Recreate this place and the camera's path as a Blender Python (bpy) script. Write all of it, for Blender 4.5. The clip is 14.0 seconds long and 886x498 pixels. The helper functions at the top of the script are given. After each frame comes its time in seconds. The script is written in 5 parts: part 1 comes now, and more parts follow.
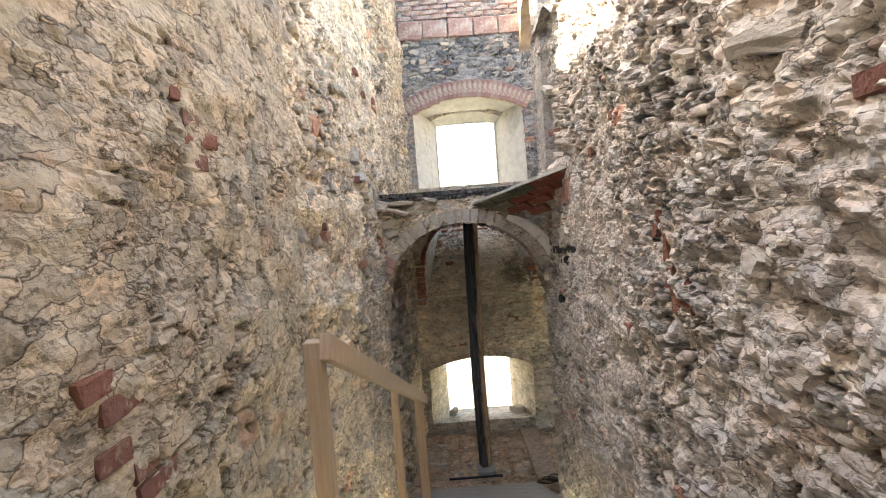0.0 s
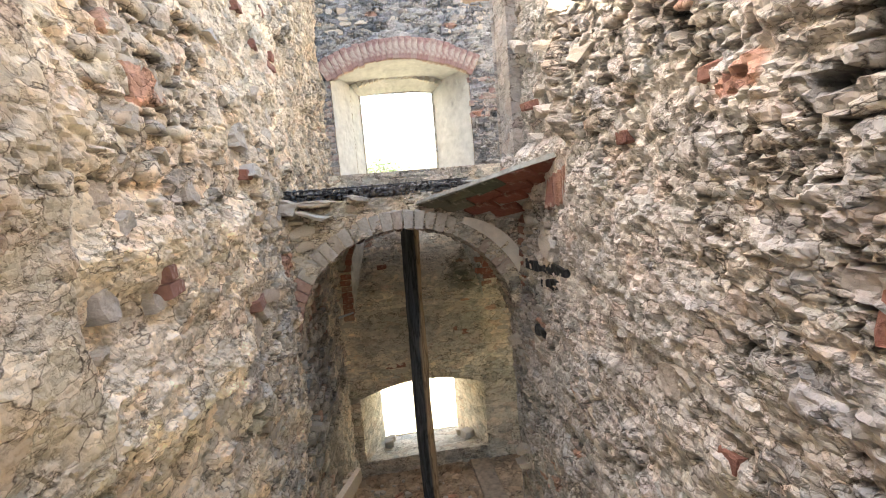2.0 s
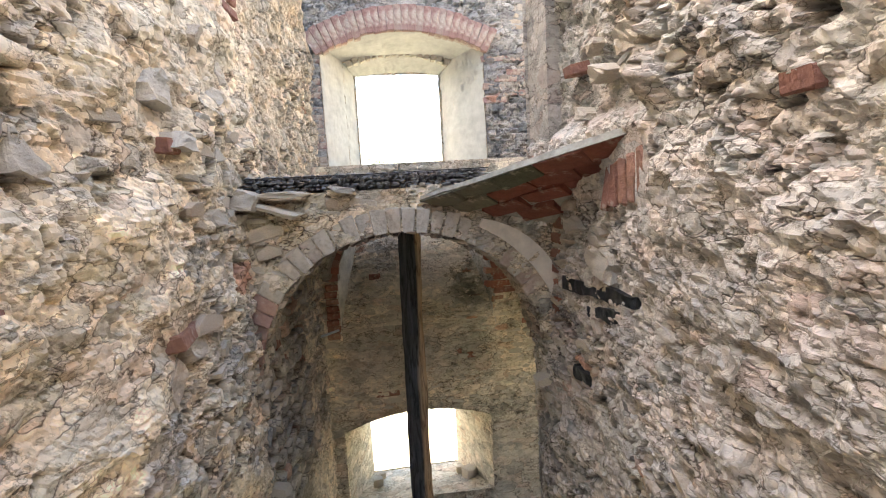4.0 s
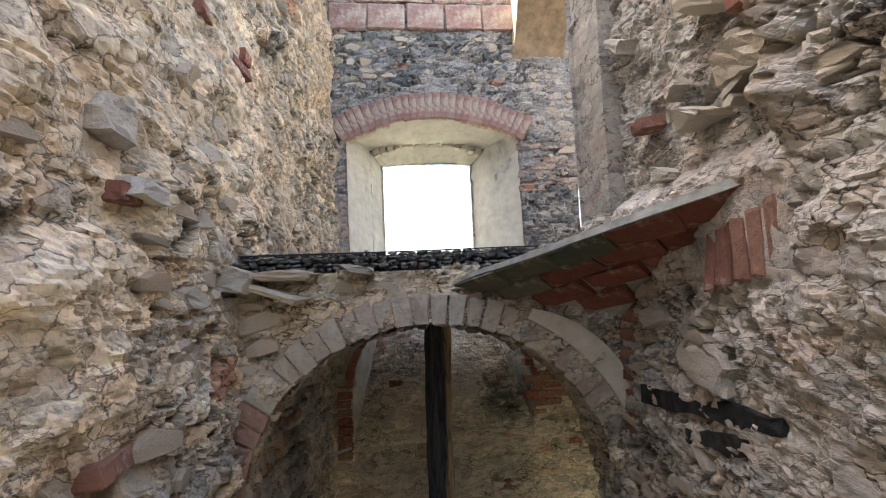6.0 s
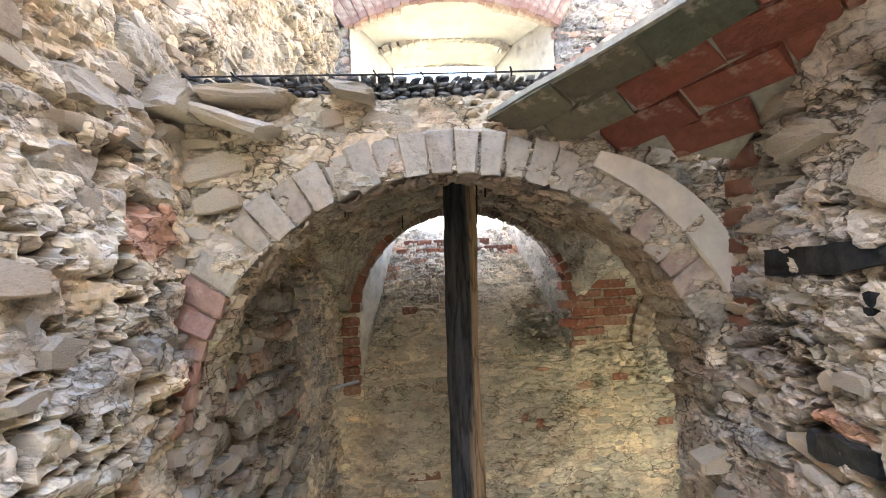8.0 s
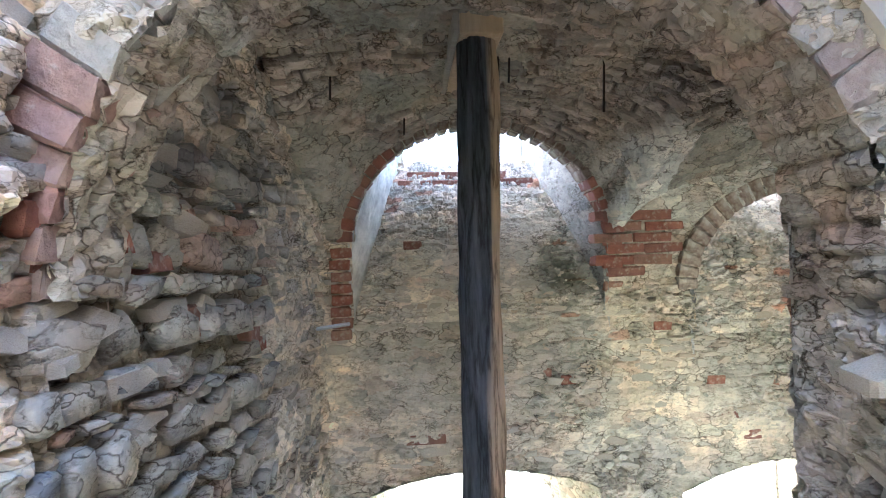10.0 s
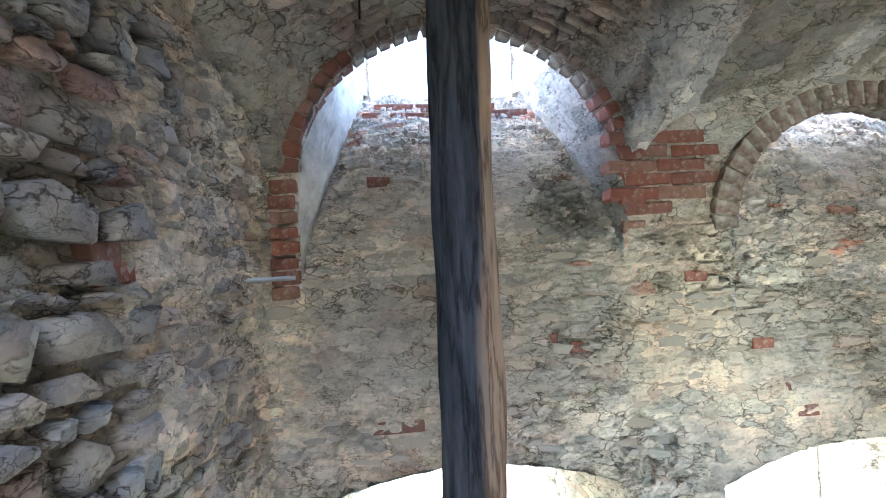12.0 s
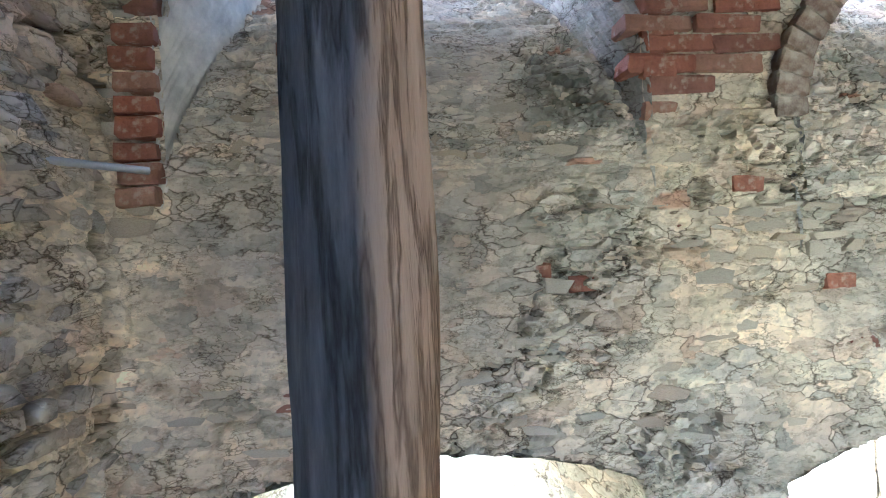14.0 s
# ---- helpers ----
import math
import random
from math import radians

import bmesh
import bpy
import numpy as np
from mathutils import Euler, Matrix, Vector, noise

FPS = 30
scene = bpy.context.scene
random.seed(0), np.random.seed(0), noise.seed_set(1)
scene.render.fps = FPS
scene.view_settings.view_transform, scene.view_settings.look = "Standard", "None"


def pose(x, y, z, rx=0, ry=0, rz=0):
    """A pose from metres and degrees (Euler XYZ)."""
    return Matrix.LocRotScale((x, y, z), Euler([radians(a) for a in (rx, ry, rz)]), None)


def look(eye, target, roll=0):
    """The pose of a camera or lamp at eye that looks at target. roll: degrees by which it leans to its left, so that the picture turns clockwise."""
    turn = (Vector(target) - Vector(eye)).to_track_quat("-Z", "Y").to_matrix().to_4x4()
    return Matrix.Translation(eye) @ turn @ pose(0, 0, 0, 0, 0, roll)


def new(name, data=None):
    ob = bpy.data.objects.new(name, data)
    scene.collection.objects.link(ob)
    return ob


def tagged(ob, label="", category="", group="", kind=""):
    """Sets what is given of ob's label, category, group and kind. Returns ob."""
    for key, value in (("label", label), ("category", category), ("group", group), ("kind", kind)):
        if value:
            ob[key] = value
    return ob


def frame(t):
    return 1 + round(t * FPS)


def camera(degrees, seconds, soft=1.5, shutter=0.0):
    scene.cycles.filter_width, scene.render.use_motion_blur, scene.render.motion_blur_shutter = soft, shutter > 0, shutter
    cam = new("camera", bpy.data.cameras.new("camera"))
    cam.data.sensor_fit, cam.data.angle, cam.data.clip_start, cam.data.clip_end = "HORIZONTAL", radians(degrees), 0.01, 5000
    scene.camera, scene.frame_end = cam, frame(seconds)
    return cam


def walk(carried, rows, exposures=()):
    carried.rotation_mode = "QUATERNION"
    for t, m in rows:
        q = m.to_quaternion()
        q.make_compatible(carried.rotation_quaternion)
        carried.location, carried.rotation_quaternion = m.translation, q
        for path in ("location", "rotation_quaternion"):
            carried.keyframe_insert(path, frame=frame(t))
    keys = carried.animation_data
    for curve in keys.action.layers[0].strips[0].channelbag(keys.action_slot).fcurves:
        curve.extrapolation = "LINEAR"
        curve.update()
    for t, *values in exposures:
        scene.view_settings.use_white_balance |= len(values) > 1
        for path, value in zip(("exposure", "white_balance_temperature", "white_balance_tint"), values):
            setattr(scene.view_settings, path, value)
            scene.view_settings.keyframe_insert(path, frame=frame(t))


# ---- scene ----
cam = camera(81.4, 14.0, soft=1.1)
METRES, EYE, TILT, LEAN, TURN = 7.2, 1.35, 0.0, 0.0, 0.0
ROWS = [
    (0.0, 0.0, 0.0, 0.0, -0.32, -4.2, 4.33),
    (0.5, -0.0065, 0.0487, 0.0042, -8.63, -6.66, 6.55),
    (1.0, -0.0047, 0.1118, -0.0001, -9.29, -7.86, 6.98),
    (1.5, -0.0027, 0.1676, 0.007, -8.29, -8.65, 4.69),
    (2.0, -0.0073, 0.2258, 0.0333, -8.82, -7.74, 4.68),
    (2.5, -0.0026, 0.2581, 0.0436, -9.56, -5.94, 4.33),
    (3.0, 0.0044, 0.304, 0.0375, -9.06, -6.77, 3.94),
    (3.5, 0.0029, 0.3438, 0.0268, -9.21, -8.71, 3.2),
    (6.0, 0.0057, 0.4647, 0.0022, -6.13, 4.66, 2.62),
    (6.5, 0.0117, 0.4947, -0.0165, -5.45, 4.05, 1.97),
    (7.0, 0.011, 0.5177, -0.0342, -4.72, 3.6, 1.81),
    (7.5, 0.0067, 0.5474, -0.0445, -4.86, 1.86, 2.53),
    (8.0, 0.0083, 0.5764, -0.0632, -4.3, 1.17, 2.64),
    (10.5, 0.0091, 0.7008, -0.1362, -3.75, -0.03, 1.78),
    (11.0, 0.009, 0.7264, -0.1441, -3.69, 0.24, 2.37),
    (11.5, 0.0191, 0.7544, -0.1605, -3.98, -0.1, 2.37),
    (12.0, 0.0237, 0.7844, -0.1787, -5.21, 0.11, 2.85),
    (12.5, 0.0271, 0.8163, -0.1889, -7.33, -0.26, 3.83),
    (13.0, 0.0305, 0.8478, -0.2082, -8.01, -1.01, 3.38),
    (13.5, 0.0306, 0.877, -0.2215, -7.13, -0.95, 3.1),
    (14.0, 0.0573, 0.905, -0.2341, -6.37, -0.27, 2.86),
]
EXPOSURES = [(0.0, 3.3, 6900, 10), (0.5, 3.4, 6950, 10), (1.5, 3.5, 6950, 10), (2.0, 3.5, 6950, 10), (2.5, 3.0, 7150, 10), (3.0, 2.9, 7150, 10), (3.5, 3.6, 7000, 10), (5.8, 2.75, 6600, 10), (6.0, 2.8, 6600, 10), (6.5, 3.55, 7300, 10), (7.0, 3.8, 7900, 10), (7.5, 4.25, 7500, 10), (8.0, 4.35, 6600, 10), (10.5, 5.0, 5200, 8), (12.5, 4.85, 4950, 8), (14.0, 4.8, 5000, 8)]
walk(cam, [(t, pose(0, 0, EYE, TILT, LEAN, TURN) @ pose(METRES * x, METRES * y, METRES * z, 90 + pitch, roll, yaw)) for t, x, y, z, yaw, pitch, roll in ROWS], EXPOSURES)

# ---- world, sun ----
SUN_FROM = math.radians(87)      # bearing of the sun, from straight ahead towards the left
SUN_UP = math.radians(43)
world = bpy.data.worlds.new("sky")
scene.world = world
world.use_nodes = True
wn = world.node_tree.nodes
sky = wn.new("ShaderNodeTexSky")
sky.sky_type = 'NISHITA'
sky.sun_disc = False
sky.sun_elevation = SUN_UP
sky.sun_rotation = -SUN_FROM
sky.dust_density = 3.0
wn["Background"].inputs["Strength"].default_value = 0.15
world.node_tree.links.new(sky.outputs[0], wn["Background"].inputs[0])
sun = new("sun", bpy.data.lights.new("sun", 'SUN'))
sun.data.energy = 4.5
sun.data.angle = math.radians(0.6)
sun.data.color = (1.0, 0.94, 0.84)
toward = Vector((-math.sin(SUN_FROM) * math.cos(SUN_UP), math.cos(SUN_FROM) * math.cos(SUN_UP), math.sin(SUN_UP)))
sun.matrix_world = look(toward * 60, (0, 0, 0))

# ---- numeric noise ----
def hash01(i, j, seed):
    h = np.sin(i * 127.1 + j * 311.7 + seed * 74.7) * 43758.5453
    return h - np.floor(h)


def vnoise(u, v, seed):
    i, j = np.floor(u), np.floor(v)
    a, b = u - i, v - j
    a, b = a * a * (3 - 2 * a), b * b * (3 - 2 * b)
    return ((hash01(i, j, seed) * (1 - a) + hash01(i + 1, j, seed) * a) * (1 - b)
            + (hash01(i, j + 1, seed) * (1 - a) + hash01(i + 1, j + 1, seed) * a) * b)


def fbm(u, v, seed, octaves=4):
    out, amp, total = 0.0, 1.0, 0.0
    for k in range(octaves):
        out = out + amp * vnoise(u * 2 ** k + 17 * k, v * 2 ** k - 9 * k, seed + k)
        total += amp
        amp *= 0.55
    return out / total


def smooth(a, b, x):
    t = np.clip((x - a) / (b - a), 0, 1)
    return t * t * (3 - 2 * t)


def cells(u, v, cw, ch, seed):
    """Uneven cells: the distance to the border, a number and the centre of each cell."""
    wu = u + 0.35 * cw * (fbm(u / cw * 0.7, v / ch * 0.7, seed + 50, 2) - 0.5) * 2
    wv = v + 0.45 * ch * (fbm(u / cw * 0.7, v / ch * 0.7, seed + 60, 2) - 0.5) * 2
    a, b = wu / cw, wv / ch
    i0, j0 = np.floor(a), np.floor(b)
    f1 = np.full(u.shape, 9.0)
    f2 = np.full(u.shape, 9.0)
    ci, cj = np.zeros(u.shape), np.zeros(u.shape)
    for di in (-1, 0, 1):
        for dj in (-1, 0, 1):
            i, j = i0 + di, j0 + dj
            px = i + 0.5 + 0.75 * (hash01(i, j, seed) - 0.5)
            py = j + 0.5 + 0.6 * (hash01(i, j, seed + 1) - 0.5)
            size = 0.8 + 0.5 * hash01(i, j, seed + 2)
            d = (np.abs(a - px) ** 2.6 + np.abs(b - py) ** 2.6) ** (1 / 2.6) / size
            near = d < f1
            f2 = np.where(near, f1, np.minimum(f2, d))
            ci, cj = np.where(near, i, ci), np.where(near, j, cj)
            f1 = np.where(near, d, f1)
    return f2 - f1, ci, cj


# ---- materials ----
def material(name):
    m = bpy.data.materials.new(name)
    m.use_nodes = True
    return m, m.node_tree.nodes, m.node_tree.links, m.node_tree.nodes["Principled BSDF"]


def ramp(nodes, stops):
    r = nodes.new("ShaderNodeValToRGB")
    while len(r.color_ramp.elements) < len(stops):
        r.color_ramp.elements.new(0.5)
    for e, (p, c) in zip(r.color_ramp.elements, stops):
        e.position, e.color = p, (*c, 1)
    return r


def noise_node(nodes, links, scale, detail=6, rough=0.6, coord="Object", stretch=None):
    tc = nodes.new("ShaderNodeTexCoord")
    n = nodes.new("ShaderNodeTexNoise")
    n.inputs["Scale"].default_value = scale
    n.inputs["Detail"].default_value = detail
    n.inputs["Roughness"].default_value = rough
    if stretch:
        mp = nodes.new("ShaderNodeMapping")
        mp.inputs["Scale"].default_value = stretch
        links.new(tc.outputs[coord], mp.inputs[0])
        links.new(mp.outputs[0], n.inputs["Vector"])
    else:
        links.new(tc.outputs[coord], n.inputs["Vector"])
    return n


def times(nodes, links, a, b, fac=1.0, mode='MULTIPLY'):
    mx = nodes.new("ShaderNodeMix")
    mx.data_type, mx.blend_type = 'RGBA', mode
    mx.inputs[0].default_value = fac
    links.new(a, mx.inputs[6])
    links.new(b, mx.inputs[7])
    return mx.outputs[2]


def bump(nodes, links, bsdf, sources):
    last = None
    for out, strength, dist in sources:
        b = nodes.new("ShaderNodeBump")
        b.inputs["Strength"].default_value = strength
        b.inputs["Distance"].default_value = dist
        links.new(out, b.inputs["Height"])
        if last:
            links.new(last, b.inputs["Normal"])
        last = b.outputs[0]
    links.new(last, bsdf.inputs["Normal"])


def shards(n, l, scale, stretch=(1, 1, 2.1), warp=0.06):
    """Angular cells in space, bent by noise: their chance colour and the distance to their edges."""
    tc = n.new("ShaderNodeTexCoord")
    mp = n.new("ShaderNodeMapping")
    mp.inputs["Scale"].default_value = stretch
    l.new(tc.outputs["Object"], mp.inputs[0])
    nz = n.new("ShaderNodeTexNoise")
    nz.inputs["Scale"].default_value = scale * 0.9
    nz.inputs["Detail"].default_value = 4
    l.new(mp.outputs[0], nz.inputs["Vector"])
    add = n.new("ShaderNodeVectorMath")
    add.operation = 'MULTIPLY_ADD'
    add.inputs[1].default_value = (warp, warp, warp)
    l.new(nz.outputs["Color"], add.inputs[0])
    l.new(mp.outputs[0], add.inputs[2])
    out = []
    for feature in ('F1', 'DISTANCE_TO_EDGE'):
        v = n.new("ShaderNodeTexVoronoi")
        v.feature = feature
        v.inputs["Scale"].default_value = scale
        l.new(add.outputs[0], v.inputs["Vector"])
        out.append(v)
    return out


def joint_mask(n, l, out, a, b):
    mr = n.new("ShaderNodeMapRange")
    mr.inputs["From Min"].default_value, mr.inputs["From Max"].default_value = a, b
    l.new(out, mr.inputs["Value"])
    return mr.outputs[0]


def masonry_material():
    """Rubble: the surface's own stone and mortar colours, broken into shards, with grain and pits."""
    m, n, l, b = material("rubble_masonry")
    at = n.new("ShaderNodeAttribute")
    at.attribute_name = "stone_colour"
    fine = noise_node(n, l, 42, 8, 0.75)
    mid = noise_node(n, l, 9, 6, 0.65)
    big, big_edge = shards(n, l, 6.2, stretch=(1, 1, 1.9), warp=0.34)
    small, small_edge = shards(n, l, 15, stretch=(1, 1, 2.2), warp=0.2)
    r1 = ramp(n, [(0.28, (0.74, 0.72, 0.7)), (0.4, (0.98, 0.98, 0.98)), (0.72, (1.1, 1.1, 1.09))])
    r2 = ramp(n, [(0.3, (0.9, 0.89, 0.88)), (0.7, (1.1, 1.09, 1.08))])
    # each stone has a tone of its own: grey, buff, greenish, pinkish, pale
    r3 = ramp(n, [(0.0, (0.68, 0.69, 0.7)), (0.22, (0.92, 0.91, 0.88)), (0.4, (1.08, 1.06, 1.03)), (0.55, (0.92, 0.94, 0.91)), (0.68, (1.14, 1.06, 0.99)), (0.82, (1.2, 1.19, 1.16)), (1.0, (0.86, 0.76, 0.71))])
    r4 = ramp(n, [(0.1, (0.84, 0.84, 0.84)), (0.5, (1.0, 1.0, 1.0)), (0.9, (1.12, 1.11, 1.1))])
    key = n.new("ShaderNodeSeparateColor")
    l.new(big.outputs["Color"], key.inputs[0])
    l.new(fine.outputs[0], r1.inputs[0])
    l.new(mid.outputs[0], r2.inputs[0])
    l.new(key.outputs[0], r3.inputs[0])
    l.new(small.outputs["Color"], r4.inputs[0])
    # mortar smeared over the stones hides them in places
    smear = noise_node(n, l, 2.6, 7, 0.68)
    bare = ramp(n, [(0.4, (0.15, 0.15, 0.15)), (0.47, (1, 1, 1))])
    l.new(smear.outputs[0], bare.inputs[0])

    def masked(colour, with_colour, mask):
        mx = n.new("ShaderNodeMix")
        mx.data_type, mx.blend_type = 'RGBA', 'MULTIPLY'
        l.new(mask, mx.inputs[0])
        l.new(colour, mx.inputs[6])
        l.new(with_colour, mx.inputs[7])
        return mx.outputs[2]

    c = times(n, l, times(n, l, at.outputs["Color"], r1.outputs[0]), r2.outputs[0])
    c = masked(c, r3.outputs[0], bare.outputs[0])
    c = times(n, l, c, r4.outputs[0])
    b.inputs["Roughness"].default_value = 0.92
    b.inputs["Specular IOR Level"].default_value = 0.2
    e1 = joint_mask(n, l, big_edge.outputs["Distance"], 0.0, 0.055)
    e2 = joint_mask(n, l, small_edge.outputs["Distance"], 0.0, 0.08)
    # open joints, here and there
    for edge, scale, low, tint in ((e1, 4.5, 0.475, (0.3, 0.27, 0.25)), (e2, 5.0, 0.5, (0.4, 0.37, 0.34))):
        where = noise_node(n, l, scale, 5, 0.65)
        dark = ramp(n, [(0.0, tint), (0.45, tuple(0.5 + 0.5 * q for q in tint)), (1.0, (1, 1, 1))])
        l.new(edge, dark.inputs[0])
        mask = ramp(n, [(low, (0, 0, 0)), (low + 0.07, (1, 1, 1))])
        l.new(where.outputs[0], mask.inputs[0])
        c = masked(c, dark.outputs[0], mask.outputs[0])
    # broken, mostly level cracks and small pits, with shade painted into them
    crack = noise_node(n, l, 4.2, 7, 0.62, stretch=(1, 1, 2.3))
    rc = ramp(n, [(0.485, (1, 1, 1)), (0.5, (0.5, 0.47, 0.44)), (0.515, (1, 1, 1))])
    l.new(crack.outputs[0], rc.inputs[0])
    pit = noise_node(n, l, 24, 3, 0.55, stretch=(1, 1, 1.5))
    rp = ramp(n, [(0.62, (1, 1, 1)), (0.69, (0.5, 0.47, 0.44))])
    l.new(pit.outputs[0], rp.inputs[0])
    c = times(n, l, times(n, l, c, rc.outputs[0], 0.4), rp.outputs[0], 0.55)
    l.new(c, b.inputs["Base Color"])
    bump(n, l, b, [(mid.outputs[0], 0.3, 0.03), (e1, 0.5, 0.014), (key.outputs[1], 0.3, 0.016), (e2, 0.25, 0.008), (small.outputs["Color"], 0.7, 0.012), (rc.outputs[0], 0.5, 0.012), (rp.outputs[0], 0.6, 0.01), (fine.outputs[0], 0.35, 0.008)])
    return m


def piece_material(name, colours, grain=26, rough=0.9, lime=0.85, relief=1.0):
    """Loose pieces (stones, bricks): a colour for each by chance, with grain and lime smears."""
    m, n, l, b = material(name)
    oi = n.new("ShaderNodeObjectInfo")
    r = ramp(n, [(k / max(1, len(colours) - 1), c) for k, c in enumerate(colours)])
    l.new(oi.outputs["Random"], r.inputs[0])
    fine = noise_node(n, l, grain, 8, 0.7)
    smear = noise_node(n, l, 7, 5, 0.7)
    rf = ramp(n, [(0.3, (0.74, 0.73, 0.72)), (0.48, (0.98, 0.98, 0.98)), (0.7, (1.15, 1.15, 1.14))])
    l.new(fine.outputs[0], rf.inputs[0])
    c = times(n, l, r.outputs[0], rf.outputs[0])
    lm = ramp(n, [(0.46 if lime > 0.5 else 0.58, (0, 0, 0)), (0.64, (lime, lime, lime))])
    l.new(smear.outputs[0], lm.inputs[0])
    mx = n.new("ShaderNodeMix")
    mx.data_type = 'RGBA'
    l.new(lm.outputs[0], mx.inputs[0])
    l.new(c, mx.inputs[6])
    mx.inputs[7].default_value = (0.52, 0.46, 0.37, 1)
    l.new(mx.outputs[2], b.inputs["Base Color"])
    b.inputs["Roughness"].default_value = rough
    b.inputs["Specular IOR Level"].default_value = 0.2
    bump(n, l, b, [(smear.outputs[0], 0.8 * relief, 0.025), (fine.outputs[0], 0.9 * relief, 0.012)])
    return m


def wood_material(name, dark, light, stretch=(14, 14, 1.2), rough=0.75, char=None, spec=0.3):
    m, n, l, b = material(name)
    g = noise_node(n, l, 3.0, 8, 0.65, stretch=stretch)
    r = ramp(n, [(0.3, dark), (0.7, light)])
    l.new(g.outputs[0], r.inputs[0])
    col = r.outputs[0]
    if char:
        at = n.new("ShaderNodeAttribute")
        at.attribute_name = "char"
        mx = n.new("ShaderNodeMix")
        mx.data_type = 'RGBA'
        l.new(at.outputs["Fac"], mx.inputs[0])
        l.new(col, mx.inputs[6])
        g2 = noise_node(n, l, 4.0, 8, 0.7, stretch=stretch)
        r2 = ramp(n, [(0.35, char), (0.75, tuple(4 * c + 0.01 for c in char))])
        l.new(g2.outputs[0], r2.inputs[0])
        l.new(r2.outputs[0], mx.inputs[7])
        col = mx.outputs[2]
    split = noise_node(n, l, 2.2, 5, 0.6, stretch=stretch)
    lines = ramp(n, [(0.44, (1, 1, 1)), (0.485, (0.45, 0.42, 0.4)), (0.53, (1, 1, 1))])
    l.new(split.outputs[0], lines.inputs[0])
    if char:
        col = times(n, l, col, lines.outputs[0])
    l.new(col, b.inputs["Base Color"])
    b.inputs["Roughness"].default_value = rough
    b.inputs["Specular IOR Level"].default_value = spec
    bump(n, l, b, [(g.outputs[0], 0.7, 0.012)] + ([(lines.outputs[0], 0.8, 0.008)] if char else []))
    return m


def plain_material(name, colour, rough=0.7, metal=0.0, grain=30, vary=0.25):
    m, n, l, b = material(name)
    f = noise_node(n, l, grain, 6, 0.65)
    r = ramp(n, [(0.3, tuple(c * (1 - vary) for c in colour)), (0.7, tuple(c * (1 + vary) for c in colour))])
    l.new(f.outputs[0], r.inputs[0])
    l.new(r.outputs[0], b.inputs["Base Color"])
    b.inputs["Roughness"].default_value = rough
    b.inputs["Metallic"].default_value = metal
    bump(n, l, b, [(f.outputs[0], 0.4, 0.006)])
    return m


MASONRY = masonry_material()
STONE = piece_material("rubble_stone", [(0.56, 0.48, 0.37), (0.58, 0.5, 0.39), (0.5, 0.43, 0.34), (0.58, 0.51, 0.41), (0.46, 0.41, 0.33), (0.55, 0.45, 0.33), (0.48, 0.38, 0.28)], lime=0.45, relief=0.6)
BRICK = piece_material("red_brick", [(0.29, 0.115, 0.075), (0.34, 0.15, 0.1), (0.26, 0.12, 0.085), (0.36, 0.2, 0.14), (0.24, 0.11, 0.08)], lime=0.45)
PALE_BRICK = piece_material("limed_brick", [(0.47, 0.41, 0.33), (0.51, 0.46, 0.38), (0.44, 0.37, 0.29), (0.49, 0.44, 0.36), (0.42, 0.31, 0.24)])
PINK_BRICK = piece_material("faded_brick", [(0.33, 0.19, 0.16), (0.37, 0.25, 0.21), (0.3, 0.17, 0.15), (0.38, 0.28, 0.23)])
PINE = wood_material("new_pine", (0.5, 0.36, 0.22), (0.66, 0.5, 0.33), rough=0.6)
OLD_PINE = wood_material("grey_boards", (0.3, 0.26, 0.21), (0.42, 0.38, 0.31), stretch=(1.2, 14, 14), rough=0.8)
LOG = wood_material("charred_log", (0.36, 0.24, 0.14), (0.64, 0.46, 0.29), stretch=(6, 6, 0.7), rough=0.85, char=(0.036, 0.037, 0.037), spec=0.25)
CHAR = wood_material("charcoal_timber", (0.008, 0.008, 0.008), (0.05, 0.05, 0.05), stretch=(3, 9, 9), rough=0.6)
IRON = plain_material("rusty_iron", (0.035, 0.028, 0.024), 0.7, 0.4, 60)
STEEL = plain_material("zinc_pipe", (0.5, 0.52, 0.54), 0.35, 0.9, 80, 0.1)
FLOOR_MAT = plain_material("rubbly_floor", (0.34, 0.25, 0.17), 0.95, 0, 16, 0.4)
SCREED = plain_material("grey_screed", (0.3, 0.3, 0.27), 0.9, 0, 14, 0.25)
LIMEWASH = plain_material("limewashed_reveal", (0.5, 0.475, 0.42), 0.9, 0, 7, 0.16)
WHITEWASH = plain_material("whitewashed_cheek", (0.62, 0.58, 0.51), 0.9, 0, 9, 0.3)
GRASS = plain_material("dry_meadow", (0.4, 0.39, 0.28), 0.95, 0, 0.6, 0.4)
LEAF = plain_material("foliage", (0.07, 0.1, 0.04), 0.8, 0, 3, 0.4)

# stone palettes: stones by chance, then mortar
WARM = ([(0.42, 0.36, 0.28), (0.37, 0.32, 0.25), (0.46, 0.41, 0.33), (0.31, 0.28, 0.23), (0.41, 0.34, 0.25), (0.27, 0.25, 0.22)], (0.48, 0.41, 0.31))
GREY = ([(0.37, 0.34, 0.3), (0.32, 0.29, 0.26), (0.42, 0.39, 0.35), (0.27, 0.25, 0.23), (0.36, 0.32, 0.27)], (0.44, 0.4, 0.35))
OCHRE = ([(0.42, 0.37, 0.29), (0.38, 0.33, 0.26), (0.33, 0.3, 0.25), (0.45, 0.4, 0.32)], (0.48, 0.41, 0.31))
